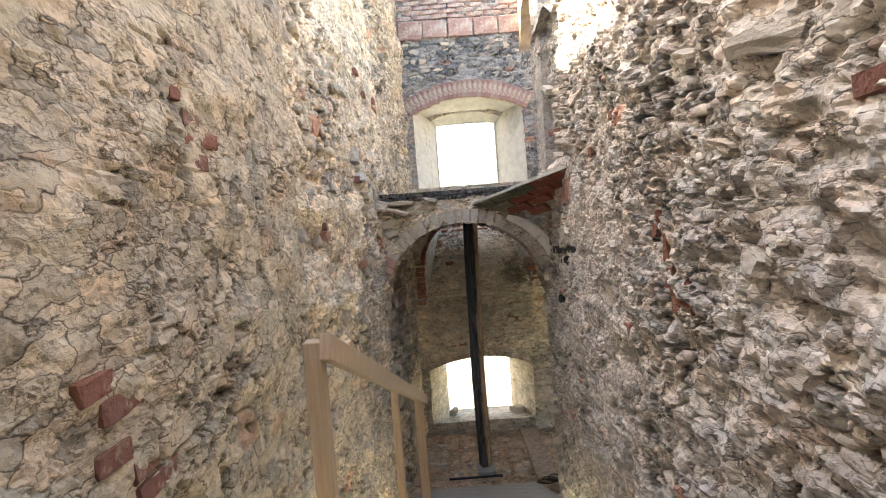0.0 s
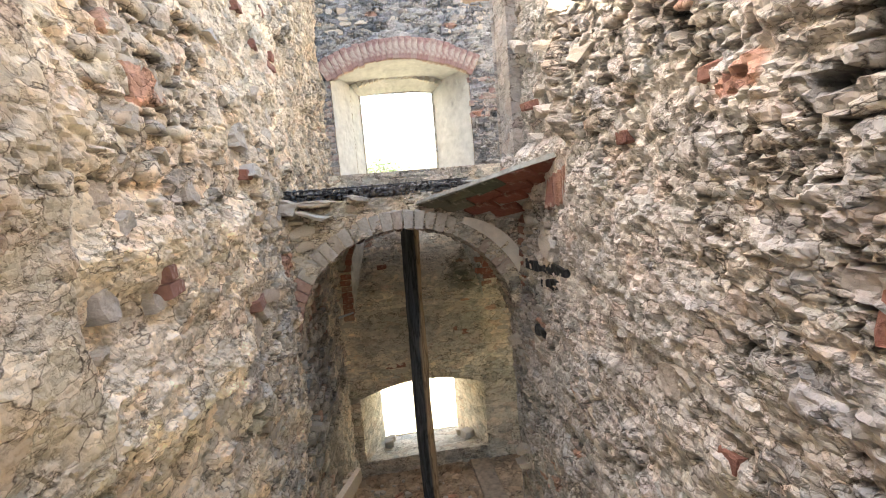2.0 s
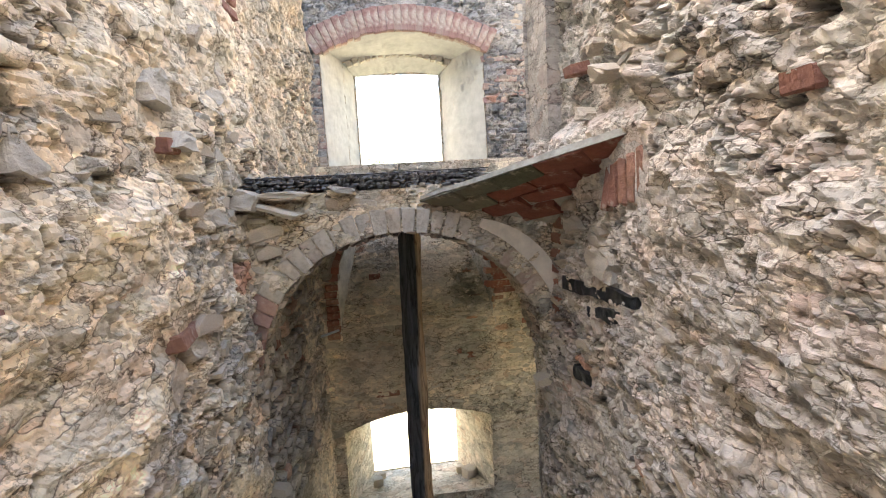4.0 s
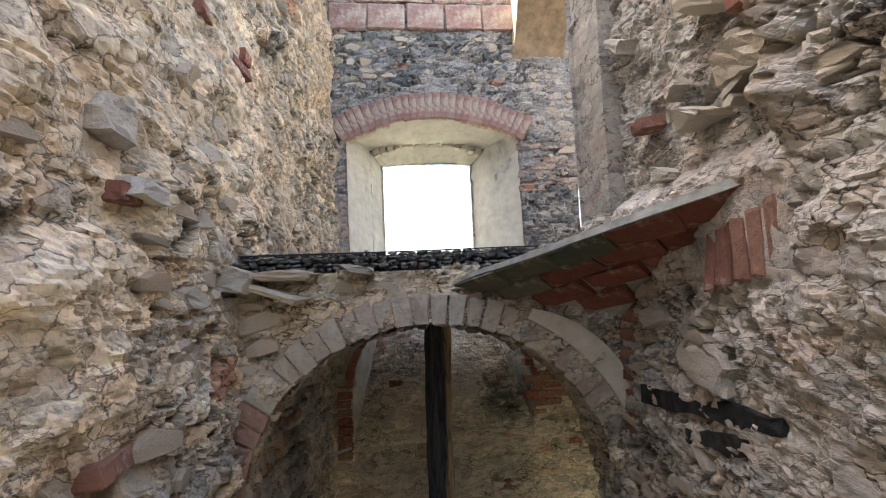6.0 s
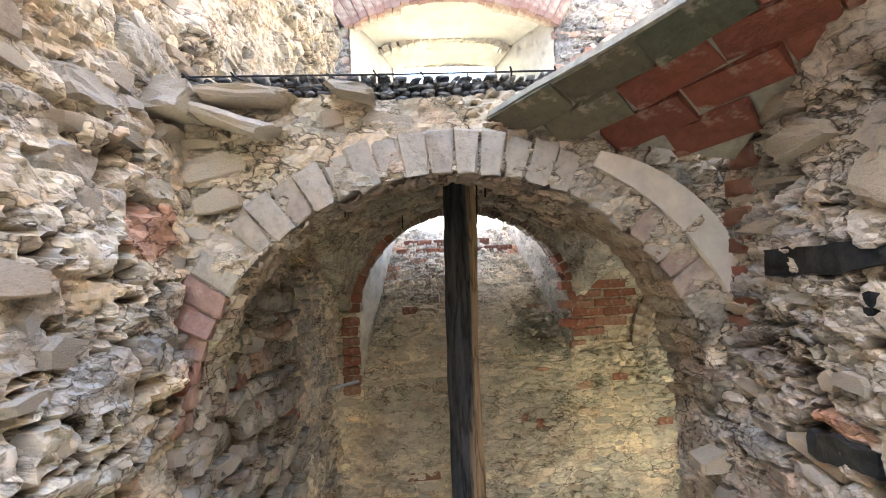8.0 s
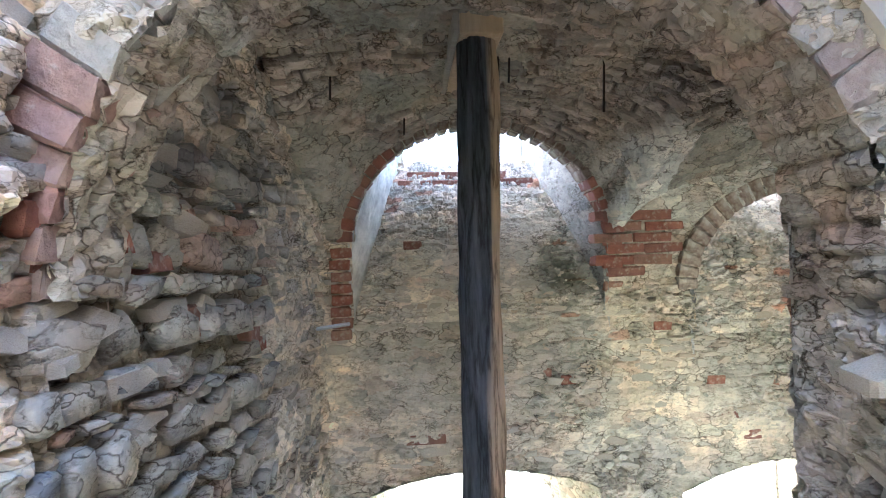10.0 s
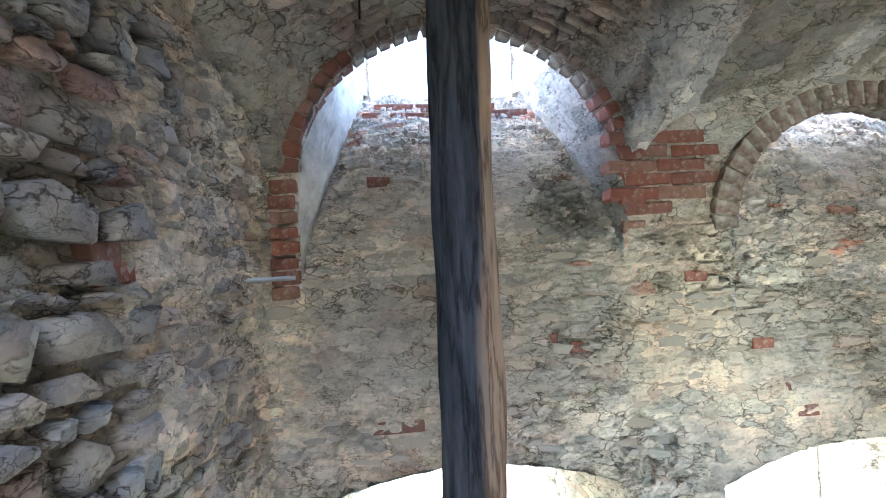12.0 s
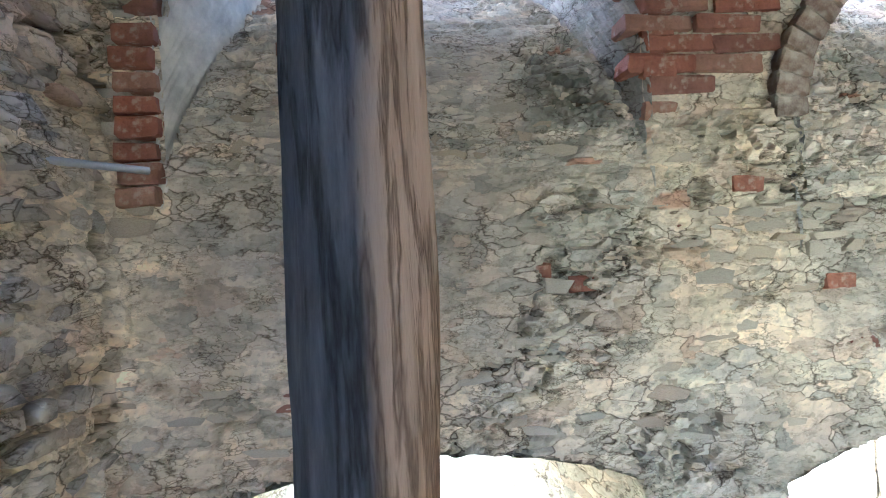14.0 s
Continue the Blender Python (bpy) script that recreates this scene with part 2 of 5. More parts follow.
BLUISH = ([(0.31, 0.31, 0.31), (0.14, 0.15, 0.16), (0.38, 0.37, 0.35), (0.24, 0.24, 0.25), (0.36, 0.34, 0.31)], (0.42, 0.41, 0.39))
RED = (0.36, 0.19, 0.13)


# ---- building helpers ----
def part(name, bm, mat, parent, label=""):
    me = bpy.data.meshes.new(name)
    bm.to_mesh(me)
    bm.free()
    me.materials.append(mat)
    ob = new(name, me)
    if parent:
        ob.parent = parent
        ob.matrix_parent_inverse = parent.matrix_world.inverted()
    if label:
        ob["label"] = label
    return ob


def empty(name, loc, label, category, group="", kind=""):
    ob = new(name)
    ob.location = loc
    ob.matrix_world = Matrix.Translation(loc)
    return tagged(ob, label, category, group, kind)


def grid_mesh(name, co, colour, keep=None, mat=MASONRY, extra=None, soft=False):
    """A mesh from an (a, b, 3) array of places and their colours; extra: outer faces as (verts, quads)."""
    a, b = co.shape[:2]
    idx = np.arange(a * b).reshape(a, b)
    quads = np.stack([idx[:-1, :-1], idx[1:, :-1], idx[1:, 1:], idx[:-1, 1:]], -1).reshape(-1, 4)
    if keep is not None:
        kq = keep[:-1, :-1] & keep[1:, :-1] & keep[1:, 1:] & keep[:-1, 1:]
        quads = quads[kq.reshape(-1)]
    verts = co.reshape(-1, 3)
    cols = np.concatenate([colour.reshape(-1, 3), np.ones((a * b, 1))], 1)
    if extra:
        ev, eq, ec = extra
        quads = np.concatenate([quads, np.array(eq) + len(verts)])
        verts = np.concatenate([verts, np.array(ev, float)])
        cols = np.concatenate([cols, np.tile(np.array([*ec, 1.0]), (len(ev), 1))])
    me = bpy.data.meshes.new(name)
    me.vertices.add(len(verts))
    me.vertices.foreach_set("co", verts.astype(np.float32).ravel())
    me.loops.add(quads.size)
    me.loops.foreach_set("vertex_index", quads.astype(np.int32).ravel())
    me.polygons.add(len(quads))
    me.polygons.foreach_set("loop_start", np.arange(0, quads.size, 4, dtype=np.int32))
    me.polygons.foreach_set("use_smooth", np.full(len(quads), soft, dtype=bool))
    at = me.color_attributes.new("stone_colour", 'FLOAT_COLOR', 'POINT')
    at.data.foreach_set("color", cols.astype(np.float32).ravel())
    me.update(calc_edges=True)
    me.validate()
    me.materials.append(mat)
    return new(name, me)


def rubble(u, v, palette, seed, cw=0.17, ch=0.085, relief=0.035, red=0.05, plaster=0.35, rough=1.0, plaster_colour=None, deep=0.02, gain=1.0, gaps=0.6, flake=0.0, flake_size=(2.4, 4.2)):
    """Height and colour of rubble masonry over wall coordinates in metres."""
    stones, mortar = palette
    d, ci, cj = cells(u, v, cw, ch, seed)
    d2, ki, kj = cells(u, v, cw * 0.45, ch * 0.5, seed + 7)
    r1, r2, r3 = hash01(ci, cj, seed + 3), hash01(ci, cj, seed + 4), hash01(ci, cj, seed + 5)
    cover = smooth(plaster - 0.07, plaster + 0.07, 1 - fbm(u * 0.9, v * 0.9, seed + 11, 4) + 0.12 * (r3 - 0.5))
    bare = cover
    face = smooth(0.0, 0.16, d)
    small = smooth(0.0, 0.2, d2)
    big = r2 > 0.35
    # each stone's face leans its own way, with sharp breaks between
    lean = (u / cw - ci - 0.5) * (r1 - 0.5) * 1.2 + (v / ch - cj - 0.5) * (r3 - 0.35) * 1.5
    k1, k2 = hash01(ki, kj, seed + 13), hash01(ki, kj, seed + 14)
    chip = (u / cw / 0.45 - ki - 0.5) * (k1 - 0.5) + (v / ch / 0.5 - kj - 0.5) * (k2 - 0.3) + 0.8 * k1
    stone = face * (0.45 + 0.55 * r1 + 0.5 * lean) + 0.5 * small * (chip - 0.3)
    stone = stone + 0.35 * small * (k2 - 0.5)
    stone = np.where(big, stone, small * (0.3 + 0.8 * chip)) * (0.3 + 0.7 * bare)
    grain = fbm(u * 20, v * 24, seed + 21, 3) - 0.5
    ridge = np.abs(fbm(u * 6, v * 11, seed + 22, 3) - 0.5)
    lumps = fbm(u * 1.3, v * 1.3, seed + 31, 3) - 0.5
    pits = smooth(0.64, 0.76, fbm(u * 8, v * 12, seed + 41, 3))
    calm = 0.45 if flake > 0.012 else 0.9
    h = relief * stone + 0.022 * rough * calm * grain - 0.06 * rough * calm * ridge + 0.06 * rough * lumps - deep * pits * (0.4 + bare)
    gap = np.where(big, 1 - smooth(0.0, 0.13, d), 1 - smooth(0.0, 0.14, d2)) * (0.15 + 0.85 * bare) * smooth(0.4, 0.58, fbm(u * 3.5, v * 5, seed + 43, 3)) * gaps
    h = h - 0.03 * gap
    # broken beds of mortar: terraces with sharp edges, each with a tone of its own
    bend = 0.5 * (fbm(u * 4, v * 4, seed + 83, 3) - 0.5)
    level = fbm(u * flake_size[0] + bend, v * flake_size[1] + bend, seed + 81, 4) * 12
    bed = np.floor(level)
    h = h + flake * (bed + smooth(0.72, 0.98, level - bed) - 5.5)
    pal = np.array(stones)
    pick = np.where(big, r3, hash01(ki, kj, seed + 6))
    col = pal[np.minimum((pick * len(pal)).astype(int), len(pal) - 1)]
    reds = (hash01(ci, cj, seed + 8) < red) & big
    col = np.where(reds[..., None], np.array(RED) * (0.85 + 0.4 * r1[..., None]), col)
    pc = np.array(plaster_colour or mortar)
    show = smooth(0.08, 0.5, np.where(big, face, small)) * (0.25 + 0.6 * bare)
    col = np.array(mortar) * (1 - show[..., None]) + col * show[..., None]
    pl = (1 - bare)[..., None] * 0.75
    col = col * (1 - pl) + pc * pl
    tone = gain * (1.2 + 0.3 * fbm(u * 0.8, v * 0.8, seed + 71, 4) + 0.14 * (fbm(u * 5, v * 5, seed + 72, 3) - 0.5))
    if flake:
        # terrace edges carry a painted shadow line
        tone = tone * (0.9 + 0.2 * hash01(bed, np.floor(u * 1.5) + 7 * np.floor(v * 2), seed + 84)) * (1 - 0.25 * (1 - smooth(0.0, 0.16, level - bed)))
    # joints and pits darkened: dirt, and shade painted into the hollows
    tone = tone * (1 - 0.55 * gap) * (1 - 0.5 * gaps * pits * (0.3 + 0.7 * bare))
    return h, np.clip(col * tone[..., None], 0.01, 0.9)


def along(points, step):
    """Even steps along a plan line: places, inward normals (to the left of the way) and lengths."""
    p = np.array(points, float)
    seg = np.hypot(*np.diff(p, axis=0).T)
    s = np.concatenate([[0], np.cumsum(seg)])
    q = np.linspace(0, s[-1], int(s[-1] / step) + 1)
    x, y = np.interp(q, s, p[:, 0]), np.interp(q, s, p[:, 1])
    tx, ty = np.gradient(x), np.gradient(y)
    k = np.hypot(tx, ty)
    return x, y, -ty / k, tx / k, q


def line_wall(name, points, z0, top, palette, seed, step, thick=0.6, tune=None, **style):
    """A wall on a plan line; its face is to the left of the way along it. top: a function of the length along it."""
    x, y, nx, ny, s = along(points, step)
    tops = top(s, x, y)
    nz = int((tops.max() - z0) / step) + 1
    z = np.repeat(np.linspace(z0, tops.max(), nz)[None, :], len(s), 0)
    S = np.repeat(s[:, None], nz, 1)
    h, col = rubble(S, z, palette, seed, **style)
    X, Y = np.repeat(x[:, None], nz, 1), np.repeat(y[:, None], nz, 1)
    if tune:
        h, col = tune(X, Y, z, h, col)
    co = np.stack([X + nx[:, None] * h, Y + ny[:, None] * h, z], -1)
    # outer skin and coping, in coarse steps
    ks = np.unique(np.concatenate([np.arange(0, len(s), 12), [len(s) - 1]]))
    ev, eq = [], []
    for k in ks:
        ox, oy = x[k] - nx[k] * thick, y[k] - ny[k] * thick
        ix, iy = x[k] - nx[k] * 0.05, y[k] - ny[k] * 0.05
        ev += [(ox, oy, z0), (ox, oy, tops[k]), (ix, iy, tops[k] + 0.01), (x[k] + nx[k] * 0.03, y[k] + ny[k] * 0.03, tops[k] - 0.01)]
    for k in range(len(ks) - 1):
        a, b = 4 * k, 4 * k + 4
        eq += [(a, a + 1, b + 1, b), (a + 1, a + 2, b + 2, b + 1), (a + 2, a + 3, b + 3, b + 2)]
    for a in (0, 4 * (len(ks) - 1)):
        k = ks[a // 4]
        ev.append((x[k], y[k], z0))
        eq.append((a, a + 1, a + 3, len(ev) - 1))
    return grid_mesh(name, co, col, z <= tops[:, None], extra=(ev, eq, palette[1]))


def face_wall(name, y, x0, x1, z0, z1, palette, seed, step, hole, toward=-1, tune=None, back=None, back_hole=None, **style):
    """A wall across the way at y, facing the walker, with openings where hole(x, z) is true; back: y of its far face."""
    nx, nz = int((x1 - x0) / step) + 1, int((z1 - z0) / step) + 1
    X, Z = np.meshgrid(np.linspace(x0, x1, nx), np.linspace(z0, z1, nz), indexing="ij")
    h, col = rubble(X, Z, palette, seed, **style)
    if tune:
        h, col = tune(X, Z, h, col)
    co = np.stack([X, y + toward * h, Z], -1)
    keep = ~hole(X, Z)
    if back is not None:
        both = np.stack([co, np.stack([X, np.full(X.shape, back), Z], -1)])
        ob = grid_mesh(name, co, col, keep)
        rear = grid_mesh(name + "_far_face", np.flip(both[1][::3, ::3], 0), np.flip(col[::3, ::3], 0), np.flip((~(back_hole or hole)(X, Z))[::3, ::3], 0))
        rear.parent = ob
        return ob
    return grid_mesh(name, co, col, keep)


def skin(name, f, a, b, palette, seed, size, tune=None, flip=False, mat=MASONRY, **style):
    """A curved surface f(p, q) -> x, y, z over the unit square, a by b steps; size: its metres each way."""
    P, Q = np.meshgrid(np.linspace(0, 1, a), np.linspace(0, 1, b), indexing="ij")
    x, y, z = f(P, Q)
    co = np.stack([x + 0 * P, y + 0 * P, z + 0 * P], -1)
    n = np.cross(np.gradient(co, axis=0), np.gradient(co, axis=1))
    n /= np.maximum(np.linalg.norm(n, axis=-1, keepdims=True), 1e-9)
    if flip:
        n = -n
    h, col = rubble(P * size[0], Q * size[1], palette, seed, **style)
    if tune:
        h, col = tune(co, P * size[0], Q * size[1], h, col)
    return grid_mesh(name, co + n * h[..., None], col, mat=mat, soft=mat is not MASONRY)


def box_bm(sx, sy, sz, bevel=0.006, at=(0, 0, 0), rough=0.0, seed=0, segs=1):
    bm = bmesh.new()
    bmesh.ops.create_cube(bm, size=1, matrix=Matrix.Translation(at) @ Matrix.Diagonal((sx, sy, sz, 1)))
    if bevel:
        bmesh.ops.bevel(bm, geom=list(bm.edges), offset=bevel, segments=segs, affect='EDGES')
    if rough:
        r = random.Random(seed)
        for v in bm.verts:
            v.co += Vector((r.uniform(-1, 1), r.uniform(-1, 1), r.uniform(-1, 1))) * rough
    return bm


def mesh_of(name, bm, mat):
    me = bpy.data.meshes.new(name)
    bm.to_mesh(me)
    bm.free()
    me.materials.append(mat)
    return me


def piece(name, me, parent, m):
    ob = new(name, me)
    ob.parent = parent
    ob.matrix_basis = m
    return ob


def brick_meshes(size, mat, count=5, rough=0.006):
    return [mesh_of("brick", box_bm(*size, bevel=min(size) * 0.12, rough=rough, seed=k), mat) for k in range(count)]


def wedge_meshes(size, grow, mat, count=6, rough=0.005):
    """Bricks on edge that widen upwards."""
    out = []
    for k in range(count):
        bm = box_bm(*size, bevel=min(size) * 0.1, rough=rough, seed=40 + k)
        for v in bm.verts:
            v.co.x *= 1 + grow * (v.co.z / size[2])
        out.append(mesh_of("brick", bm, mat))
    return out


def arch_ring(parent, cx, cz, a, b, y, depth, height, count, meshes, start=0.0, end=180.0, name="brick", lift=0.0, jitter=0.01):
    """Wedge bricks on edge round an elliptic arch."""
    r = random.Random(count)
    for k in range(count):
        t = math.radians(start + (end - start) * (k + 0.5) / count)
        x, z = cx - (a + height / 2) * math.cos(t), cz + (b + height / 2) * math.sin(t)
        tilt = math.atan2(math.cos(t) / a, math.sin(t) / b)
        m = (Matrix.Translation((x, y + depth / 2 + r.uniform(-jitter, jitter) + lift, z))
             @ Matrix.Rotation(-tilt + r.uniform(-0.03, 0.03), 4, 'Y') @ Matrix.Diagonal((1, 1, r.uniform(0.9, 1.05), 1)))
        piece(name, r.choice(meshes), parent, m)


# ---- plan ----
FLOOR_Z = -2.39
LEFT = [(-0.95, -0.9), (-0.93, 3.2), (-0.86, 4.0), (-0.75, 5.2), (-0.71, 6.0), (-0.5, 8.4), (-0.45, 8.72)]
RIGHT = [(0.94, -0.9), (1.05, 2.1), (1.13, 3.6), (1.18, 4.2), (1.235, 5.0), (1.25, 6.05), (1.27, 6.4)]


# arched openings: true inside
def arch_hole(X, Z, cx, cz, a, b, z0):
    inside = (np.abs(X - cx) < a) & (Z > z0) & (Z <= cz)
    return inside | ((((X - cx) / a) ** 2 + ((Z - cz) / b) ** 2 < 1) & (Z > cz))


def seg_hole(X, Z, x0, x1, z0, side, crown):
    cx, a = (x0 + x1) / 2, (x1 - x0) / 2
    return (np.abs(X - cx) < a) & (Z > z0) & (Z < side + (crown - side) * (1 - ((X - cx) / a) ** 2))


# ---- walls of the stairwell ----
def left_top(s, x, y):
    return np.where(y < 5.1, 4.3, 5.4) + 0.25 * (fbm(s * 2, s * 0, 5, 3) - 0.5)


def left_tune(X, Y, Z, h, col):
    # a seam where the smoother old plaster ends
    near = 1 - smooth(3.2, 3.32, Y + 0.08 * (fbm(Y * 0 + Z * 3, Z, 91, 3) - 0.5))
    k = (near * smooth(-0.6, 0.2, Z))[..., None]
    h = h * (1 - 0.6 * near) + 0.05 * near
    col = col * (1 - 0.5 * k) + np.array((0.37, 0.32, 0.23)) * 0.5 * k
    seam = np.exp(-((Y - 3.27 + 0.08 * (fbm(Y * 0 + Z * 3, Z, 91, 3) - 0.5)) / 0.03) ** 2) * smooth(0.3, 0.6, Z) * smooth(0.25, 0.45, fbm(Y, Z * 4, 95, 3))
    col = col * (1 - 0.6 * seam[..., None]) + np.array((0.66, 0.6, 0.5)) * 0.6 * seam[..., None]
    # darker above the upper floor; duller and greyer in the lower room
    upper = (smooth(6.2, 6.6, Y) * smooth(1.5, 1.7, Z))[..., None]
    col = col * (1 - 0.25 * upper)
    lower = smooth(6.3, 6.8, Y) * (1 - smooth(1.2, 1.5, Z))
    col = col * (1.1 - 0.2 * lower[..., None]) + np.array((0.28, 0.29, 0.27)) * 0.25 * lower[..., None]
    # open crack in the corner of the room
    crack = np.exp(-((Y - 8.3 + 0.05 * (fbm(Z * 5, Z * 0, 94, 3) - 0.5)) / 0.022) ** 2) * (1 - smooth(0.5, 0.9, Z))
    h = h - 0.07 * crack
    # bed behind the large stones: sunk, with shade between them painted in
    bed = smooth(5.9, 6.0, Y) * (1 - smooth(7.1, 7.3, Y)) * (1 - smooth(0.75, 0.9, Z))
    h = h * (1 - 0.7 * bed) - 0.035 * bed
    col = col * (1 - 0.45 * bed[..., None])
    # torn band where the vault broke off
    band = smooth(4.6, 5.2, Y) * np.exp(-((Z - 2.5 + 0.5 * (Y - 5.2)) / 0.5) ** 2) * (1 - smooth(6.4, 6.8, Y))
    h = h + 0.06 * band * (fbm(Y * 6, Z * 8, 92, 3) - 0.4)
    return h, col


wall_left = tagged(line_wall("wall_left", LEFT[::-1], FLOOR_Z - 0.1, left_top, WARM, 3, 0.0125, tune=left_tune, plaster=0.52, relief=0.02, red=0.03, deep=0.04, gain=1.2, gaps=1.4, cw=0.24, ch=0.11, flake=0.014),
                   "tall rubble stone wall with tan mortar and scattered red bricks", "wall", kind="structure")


def right_top(s, x, y):
    return 3.3 + 0.4 * (fbm(s * 2, s * 0, 8, 3) - 0.5)


def right_tune(X, Y, Z, h, col):
    rough = 1 - smooth(2.5, 3.2, Y)
    h = h * (1 + 0.15 * rough) + 0.03 * rough * (fbm(Y * 9, Z * 12, 96, 4) - 0.5)
    # torn scar, tinted brown; the set-back wall behind it has shade painted in, grey-green
    line = 4.66 + 0.12 * (fbm(Z * 3, Z * 0, 97, 3) - 0.5)
    above = smooth(1.72, 1.86, Z)
    scar = np.exp(-((Y - line) / 0.07) ** 2) * above
    back = smooth(0.0, 0.1, Y - line) * above
    h = h + 0.12 * scar * (0.3 + fbm(Y * 8, Z * 8, 98, 3)) - 0.1 * back
    col = col * (1 - 0.5 * scar[..., None]) + np.array((0.4, 0.29, 0.18)) * 0.5 * scar[..., None]
    col = col * (1 - 0.4 * back[..., None]) + np.array((0.1, 0.11, 0.095)) * 0.4 * back[..., None]
    flat = smooth(4.68, 4.74, Y) * (1 - smooth(5.18, 5.24, Y)) * smooth(1.32, 1.37, Z) * (1 - smooth(1.64, 1.69, Z))
    h = h * (1 - 0.85 * flat) - 0.004 * flat
    return h, col


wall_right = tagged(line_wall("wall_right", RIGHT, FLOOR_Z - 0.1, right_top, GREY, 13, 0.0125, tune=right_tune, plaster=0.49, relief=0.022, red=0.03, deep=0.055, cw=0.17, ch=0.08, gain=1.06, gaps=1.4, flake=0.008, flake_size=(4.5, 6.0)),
                    "rough grey rubble stone wall with crumbling mortar", "wall", kind="structure")
wall_back = tagged(line_wall("wall_back", [(-1.0, -0.9), (1.0, -0.9)], -0.1, lambda s, x, y: 4.4 + 0 * s, WARM, 17, 0.05),
                   "rubble stone wall closing the stairwell", "wall", kind="structure")

# ---- arch across the foot of the stairwell ----
ARCH = (0.24, 0.35, 0.92, 0.85)


def arch_wall_hole(X, Z):
    top = 1.5 + 0.05 * (fbm(X * 5, X * 0, 33, 3) - 0.5)
    return arch_hole(X, Z, *ARCH, -9) | (Z > top) | ((X > 1.1) & (Z < 0.36))


wall_arch = tagged(face_wall("wall_arch", 5.98, -0.8, 1.35, FLOOR_Z, 1.6, OCHRE, 23, 0.015, arch_wall_hole, back=6.25, flake=0.006, plaster=0.45, relief=0.025, red=0.03),
                   "rubble wall pierced by a round brick arch", "wall", kind="structure")


def arch_soffit(P, Q):
    t = np.pi * P
    return ARCH[0] - ARCH[2] * np.cos(t), 5.98 + 0.28 * Q, ARCH[1] + ARCH[3] * np.sin(t)


def soffit_tune(co, u, v, h, col):
    """Brick heads showing through the plaster of the arch's underside."""
    row = np.floor(u / 0.086)
    fu, fv = (u / 0.086) % 1, ((v + 0.11 * (row % 2)) / 0.22) % 1
    joint = smooth(0, 0.18, fu) * smooth(0, 0.18, 1 - fu) * smooth(0, 0.07, fv) * smooth(0, 0.07, 1 - fv)
    key = hash01(row, np.floor((v + 0.11 * (row % 2)) / 0.22), 6)[..., None]
    brick = np.array((0.44, 0.39, 0.33)) * (1 - key) + np.array((0.38, 0.29, 0.23)) * key
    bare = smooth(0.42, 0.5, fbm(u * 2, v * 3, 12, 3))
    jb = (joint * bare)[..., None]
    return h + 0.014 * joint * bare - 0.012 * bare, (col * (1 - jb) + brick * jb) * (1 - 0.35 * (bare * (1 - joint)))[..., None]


# low gain puts shade into the underside's colour, against the skylight it catches
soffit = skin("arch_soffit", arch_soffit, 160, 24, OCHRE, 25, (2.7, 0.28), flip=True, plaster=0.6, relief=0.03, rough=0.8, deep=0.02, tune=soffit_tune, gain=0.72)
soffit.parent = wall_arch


arch_bricks = wedge_meshes((0.087, 0.24, 0.16), 0.19, PALE_BRICK, count=12, rough=0.008)

# ---- far wall of the lower room ----
FAR_Y = 8.37
NICHE = (0.55, 0.5, 0.86, 0.77)
NICHE_2 = (2.86, 0.1, 0.8, 0.67)


def far_hole(X, Z):
    return (arch_hole(X, Z, *NICHE, -0.02) | arch_hole(X, Z, *NICHE_2, -0.18)
            | seg_hole(X, Z, -0.37, 1.34, -2.18, -1.26, -1.09) | seg_hole(X, Z, 1.93, 3.64, -2.18, -1.33, -1.13) | (Z > 1.75))


def far_tune(X, Z, h, col):
    k = (smooth(1.2, 1.7, X) * smooth(-1.2, -0.2, Z))[..., None] * 0.35
    col = col * (1 - k) + np.array((0.43, 0.38, 0.3)) * k
    for n in (NICHE, NICHE_2):
        k = smooth(-1.05, -0.5, Z) * (1 - smooth(n[2] - 0.12, n[2] + 0.12, np.abs(X - n[0])))
        col = col * (1 - 0.8 * k[..., None]) + np.array((0.43, 0.4, 0.345)) * 0.8 * k[..., None]
    patch = smooth(1.4, 1.5, X) * smooth(0.5, 0.62, Z) * smooth(0.46, 0.5, fbm(X * 2.2, Z * 2.6, 79, 4))
    col = col * (1 - 0.85 * patch[..., None]) + np.array((0.62, 0.59, 0.5)) * 0.85 * patch[..., None]
    h = h * (1 - 0.6 * patch) + 0.02 * patch
    pier = smooth(1.38, 1.42, X) * (1 - smooth(2.03, 2.06, X)) * smooth(0.14, 0.2, Z) * (1 - smooth(0.68, 0.76, Z))
    h = h * (1 - 0.8 * pier) - 0.012 * pier
    low = (1 - smooth(-1.15, -0.8, Z + 0.15 * fbm(X * 3, Z * 3, 77, 3)))[..., None] * 0.6
    col = col * (1 - low) + np.array((0.42, 0.37, 0.3)) * low
    return h, col


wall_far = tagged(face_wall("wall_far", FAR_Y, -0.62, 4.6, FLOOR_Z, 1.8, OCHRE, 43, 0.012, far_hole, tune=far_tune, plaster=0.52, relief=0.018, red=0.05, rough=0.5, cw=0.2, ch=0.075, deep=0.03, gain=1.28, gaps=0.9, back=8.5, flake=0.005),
                  "ochre plastered rubble wall with arched niches and windows", "wall", kind="structure")


